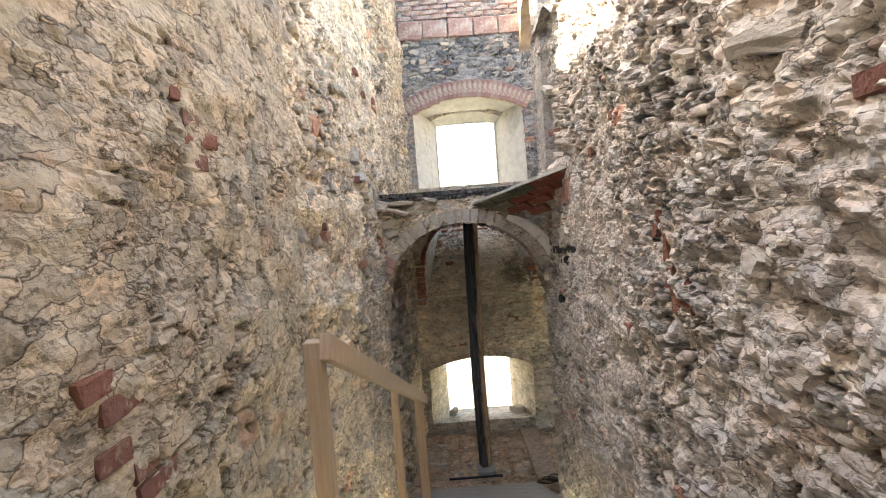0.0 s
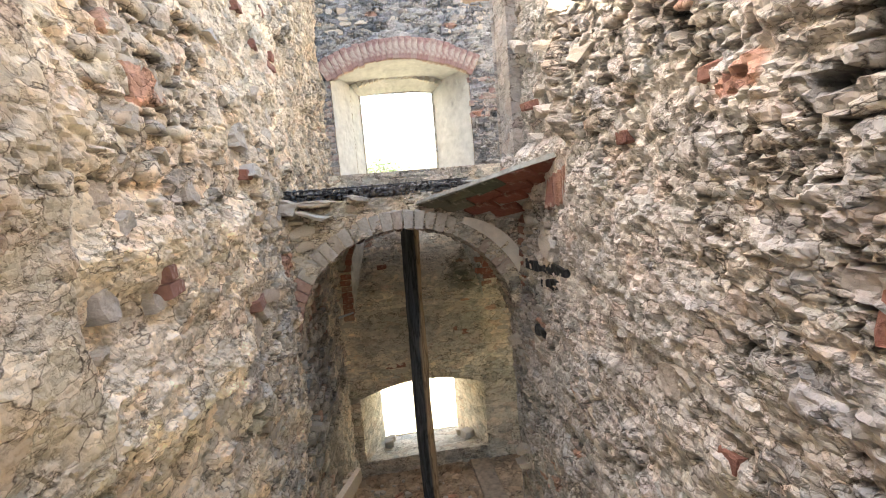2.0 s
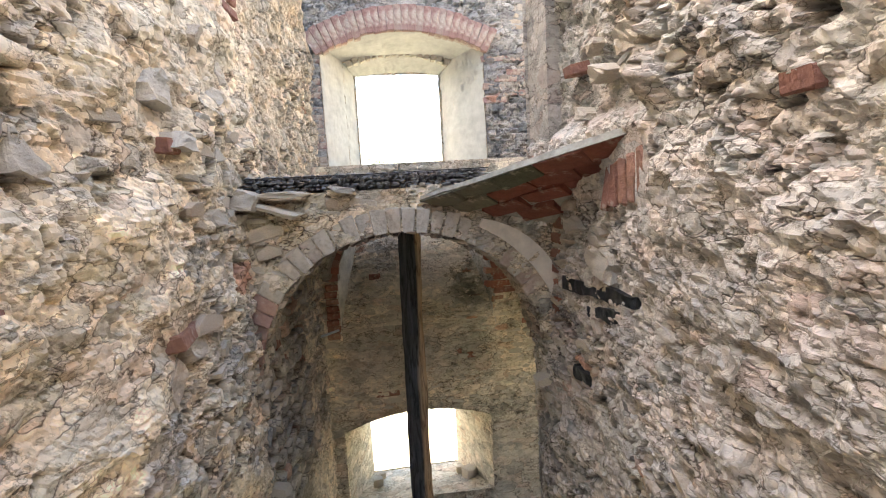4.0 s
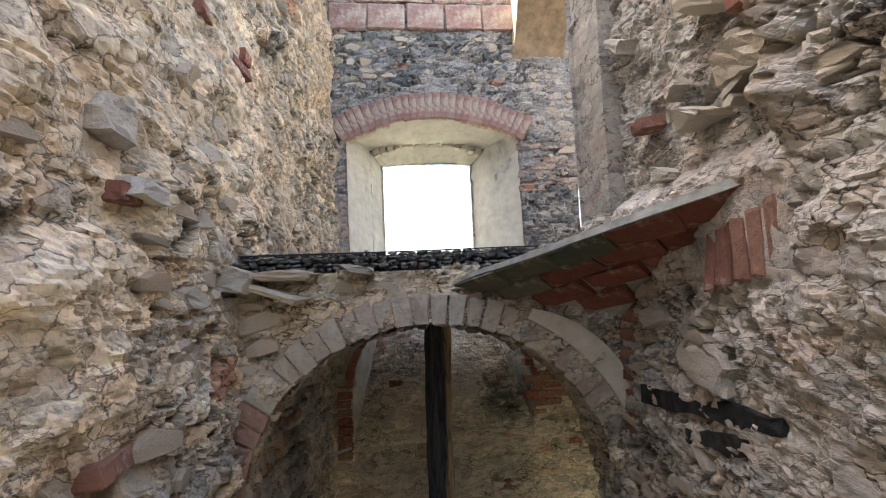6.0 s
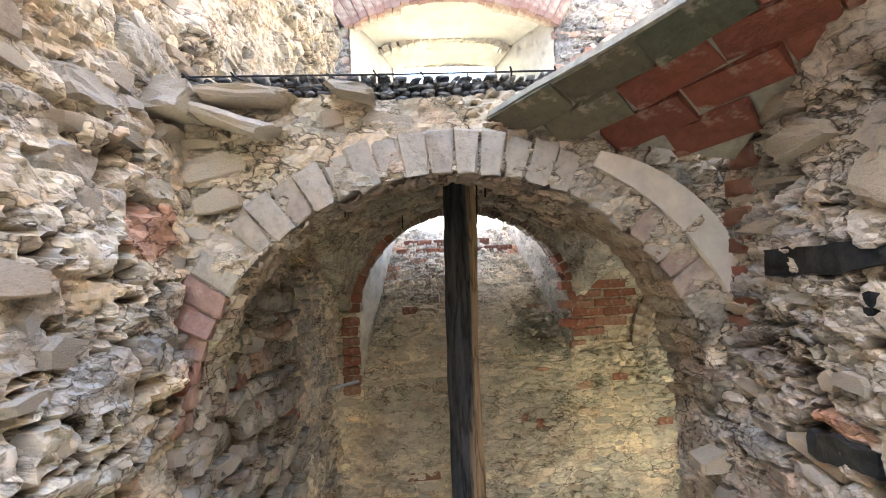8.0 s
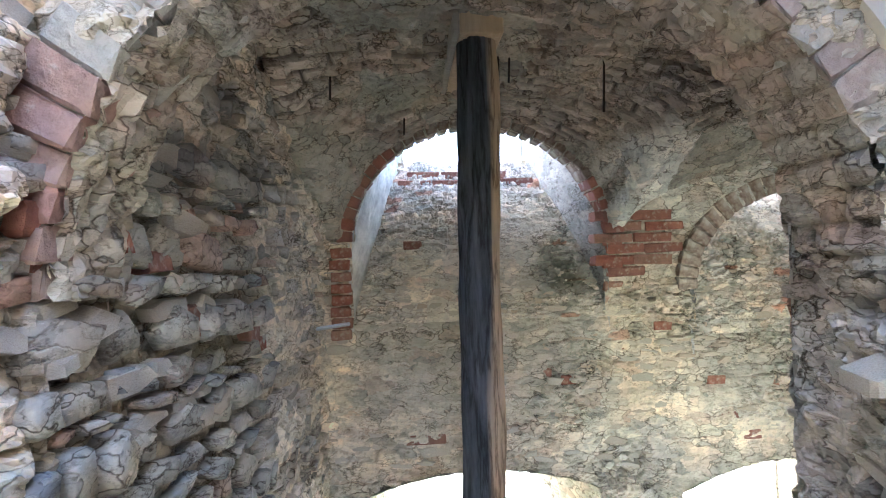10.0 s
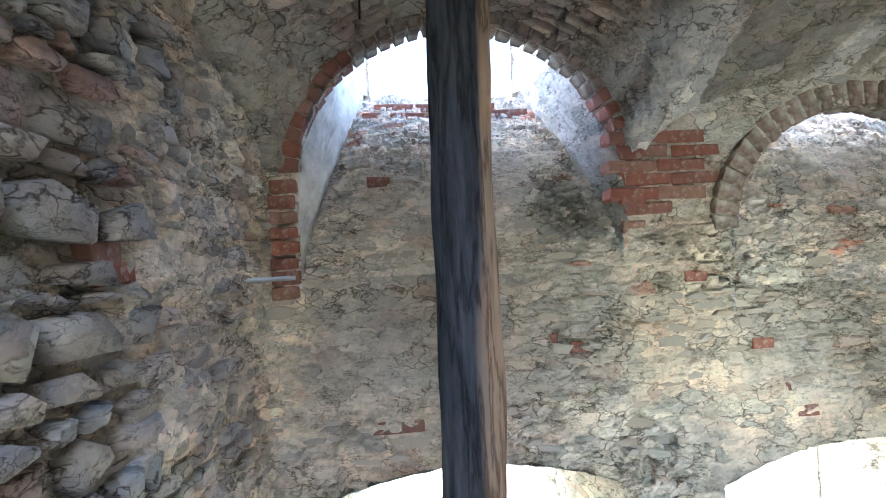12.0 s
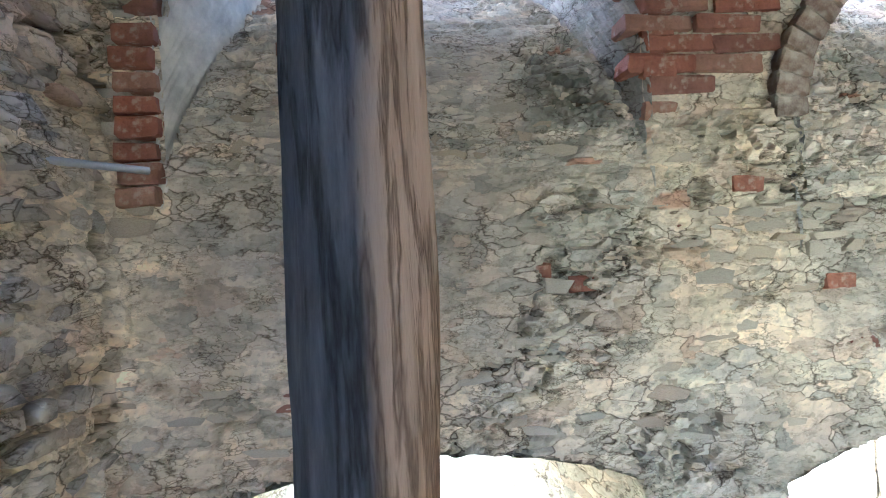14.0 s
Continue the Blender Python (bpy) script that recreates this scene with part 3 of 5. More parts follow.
def niche_parts(cx, cz, a, b, z0, w0, w1, wz, seed, label):
    """A light shaft behind an arched niche: sloping back, splayed cheeks and a curved head."""
    y1 = 9.46
    base = empty("light_shaft", (0, 0, 0), label, "niche", kind="structure")

    def back(P, Q):
        x = (cx - a * 1.02) * (1 - P) + (cx + a * 1.02) * P
        xe = w0 * (1 - P) + w1 * P
        return x * (1 - Q) + xe * Q + 0 * Q, FAR_Y - 0.01 + (y1 - FAR_Y) * Q ** 1.6, z0 + (wz - z0) * Q

    def growth(co, u, v, h, col):
        """Dark growth in the damp lower corner."""
        x, z = co[..., 0], co[..., 2]
        k = np.exp(-((x - cx - 0.62) / 0.2) ** 2 - ((z - cz + 0.28) / 0.22) ** 2) * smooth(0.36, 0.56, fbm(u * 16, v * 16, 78, 3) + 0.14)
        k = k * (1.0 if seed < 60 else 0.0)
        return h + 0.025 * k * fbm(u * 40, v * 40, 76, 2), col * (1 - 0.8 * k[..., None]) + np.array((0.08, 0.08, 0.055)) * 0.8 * k[..., None]

    skin("sloping_back", back, 130, 120, ([(0.42, 0.38, 0.33), (0.48, 0.43, 0.37), (0.34, 0.32, 0.28), (0.5, 0.44, 0.36)], (0.5, 0.45, 0.38)), seed, (1.7, 2.0), plaster=0.34, relief=0.022, rough=0.6, cw=0.15, ch=0.06, gain=1.05, gaps=0.5, tune=growth).parent = base
    for side, (xa, xb) in enumerate(((cx - a - 0.035, w0), (cx + a + 0.035, w1))):
        def cheek(P, Q, xa=xa, xb=xb):
            x = xa + (xb - xa) * P ** 0.625
            zl = z0 + (wz - z0) * P ** 0.625 - 0.2
            zh = cz + 0.02 + (1.9 - cz) * P ** 0.8
            return x + 0 * Q, FAR_Y + (y1 - FAR_Y) * P, zl * (1 - Q) + zh * Q

        def stain(co, u, v, h, col, side=side):
            if side:
                k = (np.exp(-((co[..., 2] - 0.25) / 0.25) ** 2) * smooth(0.4, 0.6, fbm(u * 3, v * 3, 9, 3) + 0.15))[..., None] * 0.6
                col = col * (1 - k) + np.array((0.12, 0.12, 0.11)) * k
            return h, col

        skin("cheek", cheek, 70, 70, BLUISH, seed + 3 + side, (1.25, 1.2), tune=stain, flip=not side, plaster=0.62, relief=0.02, rough=0.5, plaster_colour=(0.6, 0.58, 0.54), red=0.0, gain=0.72, mat=WHITEWASH if seed < 60 and not side else MASONRY).parent = base

    def head(P, Q):
        t = np.pi * P
        return cx - a * (1 + 0.04 * Q) * np.cos(t), FAR_Y + (8.72 - FAR_Y) * Q, (cz + b * np.sin(t)) + 0.12 * Q

    skin("niche_head", head, 90, 24, OCHRE, seed + 6, (2.4, 0.35), flip=True, plaster=0.6, relief=0.015, rough=0.4).parent = base
    return base


niche_1 = niche_parts(*NICHE, -0.06, 0.0, 1.12, 1.2, 51, "deep arched niche with a sloping rubble back and whitewashed cheeks")
niche_2 = niche_parts(*NICHE_2, -0.22, 2.3, 3.4, 1.2, 61, "deep arched niche with a sloping grey rubble back")

# ---- outer wall with the tall window ----
WALL_Y, OUT_Y = 8.69, 9.4
UP = (-0.33, 1.5)


def upper_hole(X, Z):
    one = seg_hole(X, Z, UP[0], UP[1], -9, 3.07, 3.2)
    two = seg_hole(X, Z, 2.14, 3.9, -9, 2.45, 2.6)
    return one | two | (Z > np.where(X < 1.55, 5.0, 4.2) + 0.1 * (fbm(X * 6, X * 0, 66, 3) - 0.5))


wall_window = tagged(face_wall("wall_window", WALL_Y, -0.6, 4.6, 1.5, 5.2, BLUISH, 83, 0.02, upper_hole, plaster=0.48, relief=0.03, red=0.04, rough=0.7, gain=0.75),
                     "upper rubble wall of dark and pale stones around a tall window", "wall", kind="structure")


def outer_hole(X, Z):
    one = (np.abs(X - 0.56) < 0.52) & (Z > 1.2) & (Z < 2.86)
    two = (X > 2.2) & (X < 3.4) & (Z > 1.2) & (Z < 2.55)
    low = (np.abs(X - 0.49) < 0.58) & (Z > -2.36) & (Z < -1.3)
    low2 = (np.abs(X - 2.78) < 0.58) & (Z > -2.36) & (Z < -1.3)
    return one | two | low | low2 | (Z > np.where(X < 1.55, 5.0, 4.2))


def outer_back_hole(X, Z):
    return (np.abs(X - 0.56) < 0.95) & (Z > 0.6) & (Z < 3.3) | (X > 1.8) & (X < 3.8) & (Z > 0.6) & (Z < 3) | (np.abs(X - 0.49) < 1) & (Z > -2.6) & (Z < -0.8) | (np.abs(X - 2.78) < 1) & (Z > -2.6) & (Z < -0.8) | (Z > 4.2)


wall_outer = tagged(face_wall("wall_outer", OUT_Y, -1.2, 5.2, -3.2, 5.2, OCHRE, 85, 0.04, outer_hole, back=9.7, back_hole=outer_back_hole, plaster=0.6, relief=0.01, rough=0.3),
                    "thick outer wall pierced by window openings", "wall", kind="structure")


def reveal(name, x0, x1, z0, z1, xa, xb, za, zb, y0, y1, seed, parent, palette=OCHRE, plaster=0.75, colour=(0.6, 0.55, 0.45), curve=0.0, sill=True, mat=LIMEWASH, gain=0.7):
    """Splayed cheeks, head and sill between an inner opening (x0..x1, z0..z1) and an outer one (xa..xb, za..zb)."""
    d = y1 - y0
    st = dict(mat=mat, gain=gain, plaster=plaster, relief=0.012, rough=0.3, plaster_colour=colour, red=0.02, deep=0.01)
    mk = []
    mk.append(skin("cheek", lambda P, Q: (x0 + (xa - x0) * P, y0 + d * P, (z0 + (za - z0) * P) * (1 - Q) + (z1 + (zb - z1) * P) * Q), 40, 70, palette, seed, (d, z1 - z0), flip=False, **st))
    mk.append(skin("cheek", lambda P, Q: (x1 + (xb - x1) * P, y0 + d * P, (z0 + (za - z0) * P) * (1 - Q) + (z1 + (zb - z1) * P) * Q), 40, 70, palette, seed + 1, (d, z1 - z0), flip=True, **st))
    mk.append(skin("window_head", lambda P, Q: ((x0 + (xa - x0) * P) * (1 - Q) + (x1 + (xb - x1) * P) * Q, y0 + d * P, z1 + (zb - z1) * P + curve * (1 - P * 0.6) * (1 - (2 * Q - 1) ** 2)), 40, 70, palette, seed + 2, (d, x1 - x0), flip=True, **st))
    if sill:
        mk.append(skin("window_sill", lambda P, Q: ((x0 + (xa - x0) * P) * (1 - Q) + (x1 + (xb - x1) * P) * Q, y0 + d * P, z0 + (za - z0) * P), 40, 70, palette, seed + 3, (d, x1 - x0), **st))
    for m in mk:
        m.parent = parent


window_1 = empty("window_1", (0, 0, 0), "tall unglazed window with splayed limewashed reveals", "window", kind="structure")
reveal("r", UP[0], UP[1], 1.55, 3.07, -0.1, 1.22, 1.55, 3.0, WALL_Y, 9.18, 101, window_1, colour=(0.6, 0.55, 0.46), curve=0.13, sill=False)
reveal("r", -0.1, 1.22, 1.2, 2.98, 0.03, 1.09, 1.2, 2.86, 9.18, 9.42, 105, window_1, colour=(0.5, 0.44, 0.34), curve=0.06, sill=False)
window_2 = empty("window_2", (0, 0, 0), "unglazed window opening in the upper wall", "window", kind="structure")
reveal("r", 2.14, 3.9, 1.2, 2.45, 2.2, 3.4, 1.2, 2.5, WALL_Y, 9.42, 109, window_2, curve=0.12, sill=False)
for k, (x0, x1, side, crown) in enumerate(((-0.37, 1.34, -1.26, -1.09), (1.93, 3.64, -1.33, -1.13))):
    w = empty("window_%d" % (3 + k), (0, 0, 0), "low wide window opening with a rough stone sill", "window", kind="structure")
    c = (x0 + x1) / 2
    reveal("r", x0, x1, -2.18, side, c - 0.58, c + 0.58, -2.38, -1.3, FAR_Y, 9.42, 113 + 4 * k, w, curve=crown - side, mat=MASONRY, gain=0.78, colour=(0.5, 0.44, 0.34))

# ---- floors ----
P = skin("floor", lambda P, Q: (-1.0 + 6 * P, 5.6 + 3.0 * Q, FLOOR_Z + 0 * P), 240, 120, ([(0.36, 0.27, 0.18), (0.3, 0.22, 0.15), (0.4, 0.31, 0.22)], (0.38, 0.28, 0.19)), 121,
         (6, 3), cw=0.16, ch=0.1, relief=0.012, rough=0.25, red=0.08, plaster=0.5)
tagged(P, "dusty floor of worn bricks strewn with rubble", "floor", kind="structure")


def slab_top(P, Q):
    # stops short of the side wall: an added gap lets daylight down
    x = -0.74 + 4.81 * P
    return x, 6.05 + 2.66 * Q, 1.55 + 0.012 * (fbm(x * 3, Q * 8, 7, 3) - 0.5)


top_floor = skin("upper_floor", slab_top, 200, 100, BLUISH, 125, (5.3, 2.6), plaster=0.9, relief=0.008, rough=0.12, deep=0, plaster_colour=(0.33, 0.33, 0.3))
tagged(top_floor, "grey screeded upper floor over the vault", "floor", kind="structure")


# ---- vault ----
def vault_z(x, y):
    """A barrel across the room; towards the far wall a flaring vault over each niche, towards the stairs one over the arch."""
    s = np.clip((y - 7.38) / 0.99, -1, 1)
    z = 0.4 + 1.07 * np.sqrt(np.maximum(1 - s * s, 0))
    d = np.maximum(FAR_Y - y, 0)

    def lun(cx, cz, a, b):
        k = np.clip((x - cx) / a, -1, 1)
        return np.where(np.abs(x - cx) < a, cz + b * np.maximum(1 - k * k, 0) ** 0.55, -9)

    # groins between the niches' vaults climb from the piers towards the middle of the room
    edge = 0.52 + 0.82 * d
    far = edge + np.maximum(lun(0.55, 0.0, 0.95 + 0.12 * d, 0.84 - 0.72 * d), lun(2.86, 0.0, 1.36 - 0.1 * d, 0.45 - 0.35 * d)).clip(0, 2)
    nearer = lun(0.24, 0.6, 1.6, 0.88)
    z = np.where(y > 7.3, far, np.maximum(z, nearer))
    return np.minimum(z, 1.47 + 0.03 * (1 - s * s))


def vault(P, Q):
    # ends with the floor above, leaving the same added gap for daylight
    x, y = -0.75 + 4.82 * P, 6.23 + 2.16 * Q
    return x, y, vault_z(x, y)


def vault_tune(co, u, v, h, col):
    x, y, z = co[..., 0], co[..., 1], co[..., 2]
    row = np.floor(v / 0.075)
    off = (row % 2) * 0.14
    fu, fv = ((u + off) / 0.28) % 1, (v / 0.075) % 1
    joint = np.minimum(smooth(0.0, 0.2, fv) * smooth(0, 0.2, 1 - fv), smooth(0, 0.06, fu) * smooth(0, 0.06, 1 - fu))
    key = hash01(np.floor((u + off) / 0.28), row, 5)
    haunch = 1 - smooth(1.14, 1.26, z + 0.1 * fbm(x * 3, y * 3, 20, 3))
    plaster = np.maximum(haunch * smooth(0.3, 0.34, fbm(x * 2.4, z * 2.6 + y, 19, 4)), smooth(0.58, 0.6, fbm(x * 1.9, y * 1.9, 18, 4)))
    white = haunch * smooth(0.46, 0.48, fbm(x * 2.1, z * 2.1 + 0.7 * y, 23, 5)) * smooth(1.3, 1.5, x)
    br = np.array((0.46, 0.38, 0.31)) * (0.75 + 0.4 * key[..., None])
    dirt = smooth(0.35, 0.6, fbm(x * 4, y * 4, 39, 3))[..., None]
    col = (np.array((0.46, 0.41, 0.34)) * (1 - dirt) + np.array((0.13, 0.11, 0.1)) * dirt) * (1 - joint[..., None]) + br * joint[..., None]
    pc = np.array((0.4, 0.365, 0.3)) * (0.85 + 0.3 * fbm(x * 4, y * 4, 29, 3))[..., None]
    pc = pc * (1 - 0.75 * white[..., None]) + np.array((0.82, 0.8, 0.73)) * 0.75 * white[..., None]
    col = col * (1 - plaster[..., None]) + pc * plaster[..., None]
    h = h * 0.5 + 0.012 * white
    return h + (0.045 * joint + 0.02 * key) * (1 - plaster) + 0.03 * plaster + 0.012 * (fbm(u * 9, v * 9, 3, 3) - 0.5), col


ceiling = skin("ceiling", vault, 380, 240, OCHRE, 131, (4.4, 2.2), tune=vault_tune, flip=True)
tagged(ceiling, "brick vault with flaking plaster and groins above the niches", "ceiling", kind="structure")

# unseen walls that close the lower room behind the walker and to the side, raised to shade the upper room; the doorway
# is added to let light in
for k, (xa, xb, z0, z1) in enumerate(((1.27, 2.0, FLOOR_Z, 4.6), (2.75, 4.6, FLOOR_Z, 4.6), (2.0, 2.75, -0.2, 4.6))):
    tagged(line_wall("wall_near_%d" % (k + 1), [(xa, 6.42), (xb, 6.42)], z0, lambda s, x, y, z1=z1: z1 + 0 * s, GREY, 141 + k, 0.04, thick=0.4), "unseen rubble wall of the lower room beside an added doorway that lets light in", "wall", kind="structure")
wall_side = tagged(line_wall("wall_side", [(4.55, 6.3), (4.55, 8.8)], FLOOR_Z, lambda s, x, y: 5.2 + 0 * s, GREY, 143, 0.05), "unseen rubble wall closing the lower room, raised to shade the upper room", "wall", kind="structure")
landing = tagged(skin("landing", lambda P, Q: (-1 + 2.1 * P, -0.95 + 2.4 * Q, 0 * P), 40, 60, GREY, 145, (2, 2.4), relief=0.01, rough=0.2), "stone landing at the head of the stairs", "floor", kind="structure")

# ---- ground outside ----
bm = bmesh.new()
bmesh.ops.create_grid(bm, x_segments=40, y_segments=40, size=1500)
for v in bm.verts:
    v.co.z = -6.0
ground = tagged(part("ground", bm, GRASS, None), "pale dry meadow stretching to the horizon", "ground", kind="structure")

# ---- post ----
bm = bmesh.new()
rings, sides = 120, 64
layer = bm.verts.layers.float.new("char")
grid = []
for k in range(rings + 1):
    z = FLOOR_Z + (1.36 - FLOOR_Z) * k / rings
    row = []
    for j in range(sides):
        a = 2 * math.pi * j / sides
        r = 0.094 + 0.02 * (noise.noise(Vector((math.cos(a) * 1.2, math.sin(a) * 1.2, z * 1.3))))
        r += 0.012 * noise.noise(Vector((math.cos(a) * 3, math.sin(a) * 5, z * 2.5)))
        for a0, wide, deep in ((-1.1, 0.05, 0.016), (-1.75, 0.035, 0.012), (-0.6, 0.04, 0.012), (-2.4, 0.03, 0.008), (3.0, 0.04, 0.01), (-1.4, 0.025, 0.008)):
            a1 = a0 + 0.25 * noise.noise(Vector((a0 * 3, 0, z * 0.8)))
            off = math.atan2(math.sin(a - a1), math.cos(a - a1)) / wide
            r -= deep * math.exp(-off * off) * max(0, 0.5 + noise.noise(Vector((a0 * 7, 3, z * 1.1))))
        r += 0.003 * noise.noise(Vector((math.cos(a) * 16, math.sin(a) * 16, z * 6)))
        v = bm.verts.new((0.385 + r * math.cos(a) + 0.012 * math.sin(z * 1.4), 7.2 + r * math.sin(a), z))
        side = math.cos(a - math.radians(200))
        v[layer] = min(1, max(0, 0.5 + 3.5 * (side - 0.1 + 0.22 * noise.noise(Vector((math.cos(a) * 3, math.sin(a) * 3, z * 2.2))) + 0.3 * smooth(-0.2, 0.9, z))))
        row.append(v)
    grid.append(row)
for k in range(rings):
    for j in range(sides):
        f = bm.faces.new((grid[k][j], grid[k][(j + 1) % sides], grid[k + 1][(j + 1) % sides], grid[k + 1][j]))
        f.smooth = True
bm.faces.new(grid[-1])
bm.faces.new(grid[0][::-1])
prop = empty("timber_post", (0.385, 7.2, FLOOR_Z), "charred round timber post propping the vault", "post")
part("trunk", bm, LOG, prop)

# ---- handrail and stairs ----
stairs = empty("wooden_stairs", (0.2, 6.8, FLOOR_Z), "long straight flight of worn grey wooden stairs", "stairs")
N = 14
tread = mesh_of("tread", box_bm(1.5, 0.4, 0.04, 0.005), OLD_PINE)
riser = mesh_of("riser", box_bm(1.46, 0.02, 0.13, 0.003), OLD_PINE)
for k in range(N):
    y, z = 1.45 + 0.382 * (k + 0.5), -(k + 1) * 0.1707
    if k < N - 1:
        piece("tread", tread, stairs, Matrix.Translation((0.24 - 0.2, y - 6.8, z - 0.02 - FLOOR_Z)))
    piece("riser", riser, stairs, Matrix.Translation((0.04, y - 0.18 - 6.8, z + 0.085 - FLOOR_Z)))
for x in (-0.5, 0.98):
    bm = box_bm(0.05, math.hypot(5.3, 2.39), 0.26, 0.004)
    ob = part("stringer", bm, OLD_PINE, None)
    ob.parent = stairs
    ob.matrix_basis = Matrix.Translation((x - 0.2, 4.12 - 6.8, -1.36 - FLOOR_Z)) @ Matrix.Rotation(-math.atan2(2.39, 5.35), 4, 'X')

rail = empty("handrail", (-0.45, 1.9, -0.1), "new pine handrail with square posts beside the stairs", "handrail")
A, B = Vector((-0.47, 1.9, 0.93)), Vector((-0.32, 5.62, -0.68))
d = (B - A)
ob = part("rail", box_bm(0.045, d.length, 0.1, 0.004), PINE, None)
ob.parent = rail
ob.matrix_parent_inverse = rail.matrix_world.inverted()
ob.matrix_world = Matrix.Translation((A + B) / 2 - Vector((0, 0, 0.05))) @ d.to_track_quat('Y', 'Z').to_matrix().to_4x4()
for y, s in ((1.93, 0.07), (3.77, 0.055), (5.2, 0.05), (5.55, 0.05)):
    f = (y - A.y) / d.y
    p = A + d * f
    ground_z = -(y - 1.45) * 0.4468 - 0.1
    h = p.z - 0.02 - ground_z
    ob = part("rail_post", box_bm(s, s, h, 0.004), PINE, None)
    ob.parent = rail
    ob.matrix_parent_inverse = rail.matrix_world.inverted()
    ob.matrix_world = Matrix.Translation((p.x - 0.05, y, ground_z + h / 2))

# ---- bricks ----
foot_bricks = wedge_meshes((0.087, 0.24, 0.16), 0.19, piece_material("weathered_red_brick", [(0.36, 0.19, 0.14), (0.42, 0.28, 0.22), (0.32, 0.15, 0.11), (0.44, 0.34, 0.27)], lime=0.45), count=6, rough=0.01)
arch_ring(wall_arch, *ARCH, 5.96, 0.25, 0.16, 6, foot_bricks, 0, 32, jitter=0.014)
arch_ring(wall_arch, *ARCH, 5.968, 0.24, 0.16, 18, arch_bricks, 32, 128, jitter=0.012)
arch_ring(wall_arch, *ARCH, 5.97, 0.24, 0.16, 6, foot_bricks[1:4] + arch_bricks[:6], 128, 160, jitter=0.012)
nb = wedge_meshes((0.078, 0.2, 0.14), 0.16, BRICK)
soot = wedge_meshes((0.078, 0.2, 0.14), 0.16, piece_material("sooty_brick", [(0.24, 0.16, 0.12), (0.28, 0.2, 0.15), (0.2, 0.15, 0.12)]))
arch_ring(wall_far, *NICHE, 8.335, 0.2, 0.14, 9, nb, 0, 50)
arch_ring(wall_far, *NICHE, 8.345, 0.2, 0.14, 18, soot, 50, 150)
arch_ring(wall_far, *NICHE, 8.34, 0.2, 0.14, 5, nb, 150, 180)
arch_ring(wall_far, *NICHE_2, 8.338, 0.2, 0.14, 28, soot)
pb = wedge_meshes((0.082, 0.16, 0.28), 0.12, PINK_BRICK)
UPC = ((UP[0] + UP[1]) / 2, 2.2, 1.0, 1.0)
arch_ring(wall_window, UPC[0], 1.3, 1.9, 1.9, 8.64, 0.14, 0.27, 26, pb, 60, 120)

# coping that closes the thick window wall above
coping = tagged(part("wall_coping", box_bm(5.0, 0.9, 0.12, 0.02, (2.0, 9.16, 4.17)), SCREED, None), "grey mortar coping on the thick wall", "wall", kind="structure")
coping_high = tagged(part("wall_coping_high", box_bm(2.1, 0.9, 0.12, 0.02, (0.5, 9.16, 5.02)), SCREED, None), "grey mortar coping on the thick wall", "wall", kind="structure")

for k, x in enumerate((-0.95, 4.95)):
    tagged(part("wall_end_%d" % (k + 1), box_bm(0.5, 1.6, 8.4, 0.02, (x, 9.2, 1.0)), SCREED, None), "solid end of the thick outer wall", "wall", kind="structure")


# ---- rubble stones standing proud of the walls ----
def stone_shape(seed):
    """An angular stone with a flattish face; a unit block whose face looks along +z."""
    r = random.Random(seed)
    bm = bmesh.new()
    n = r.randint(4, 7)
    ph, turns = r.uniform(0, 6), [r.uniform(-0.36, 0.36) for _ in range(n)]
    reach = [r.uniform(0.84, 1.12) for _ in range(n)]
    tx, ty = r.uniform(-0.2, 0.2), r.uniform(-0.2, 0.2)
    for depth, size in ((0.5, 0.45), (0.34, 0.5), (-0.5, 0.48)):
        for k in range(n):
            a = ph + 2 * math.pi * (k + turns[k]) / n
            ca, sa = math.cos(a), math.sin(a)
            q = (abs(ca) ** 6 + abs(sa) ** 6) ** (-1 / 6)
            x, y = ca * q * size * reach[k], sa * q * size * reach[k]
            bm.verts.new((x, y, depth + (tx * x + ty * y if depth > 0 else 0) + r.uniform(-0.03, 0.03)))
    hull = bmesh.ops.convex_hull(bm, input=list(bm.verts))
    bmesh.ops.delete(bm, geom=list({v for v in hull["geom_interior"] + hull["geom_unused"] if isinstance(v, bmesh.types.BMVert)}), context='VERTS')
    bmesh.ops.triangulate(bm, faces=list(bm.faces))
    return bm


STONE_MESHES, STONE_ARRAYS, BLOCK_MESHES = [], [], []
for k in range(14):
    bm = stone_shape(100 + k)
    bm.verts.index_update()
    STONE_ARRAYS.append((np.array([v.co[:] for v in bm.verts]), np.array([[v.index for v in f.verts] for f in bm.faces])))
    STONE_MESHES.append(mesh_of("stone", bm, STONE))
    bm = stone_shape(200 + k)
    bmesh.ops.subdivide_edges(bm, edges=list(bm.edges), cuts=2, use_grid_fill=True)
    bmesh.ops.triangulate(bm, faces=list(bm.faces))
    for v in bm.verts:
        v.co += Vector((noise.noise(v.co * 4), noise.noise(v.co * 4 + Vector((9, 0, 0))), noise.noise(v.co * 5 + Vector((0, 9, 0))))) * 0.09
    BLOCK_MESHES.append(mesh_of("stone", bm, STONE))


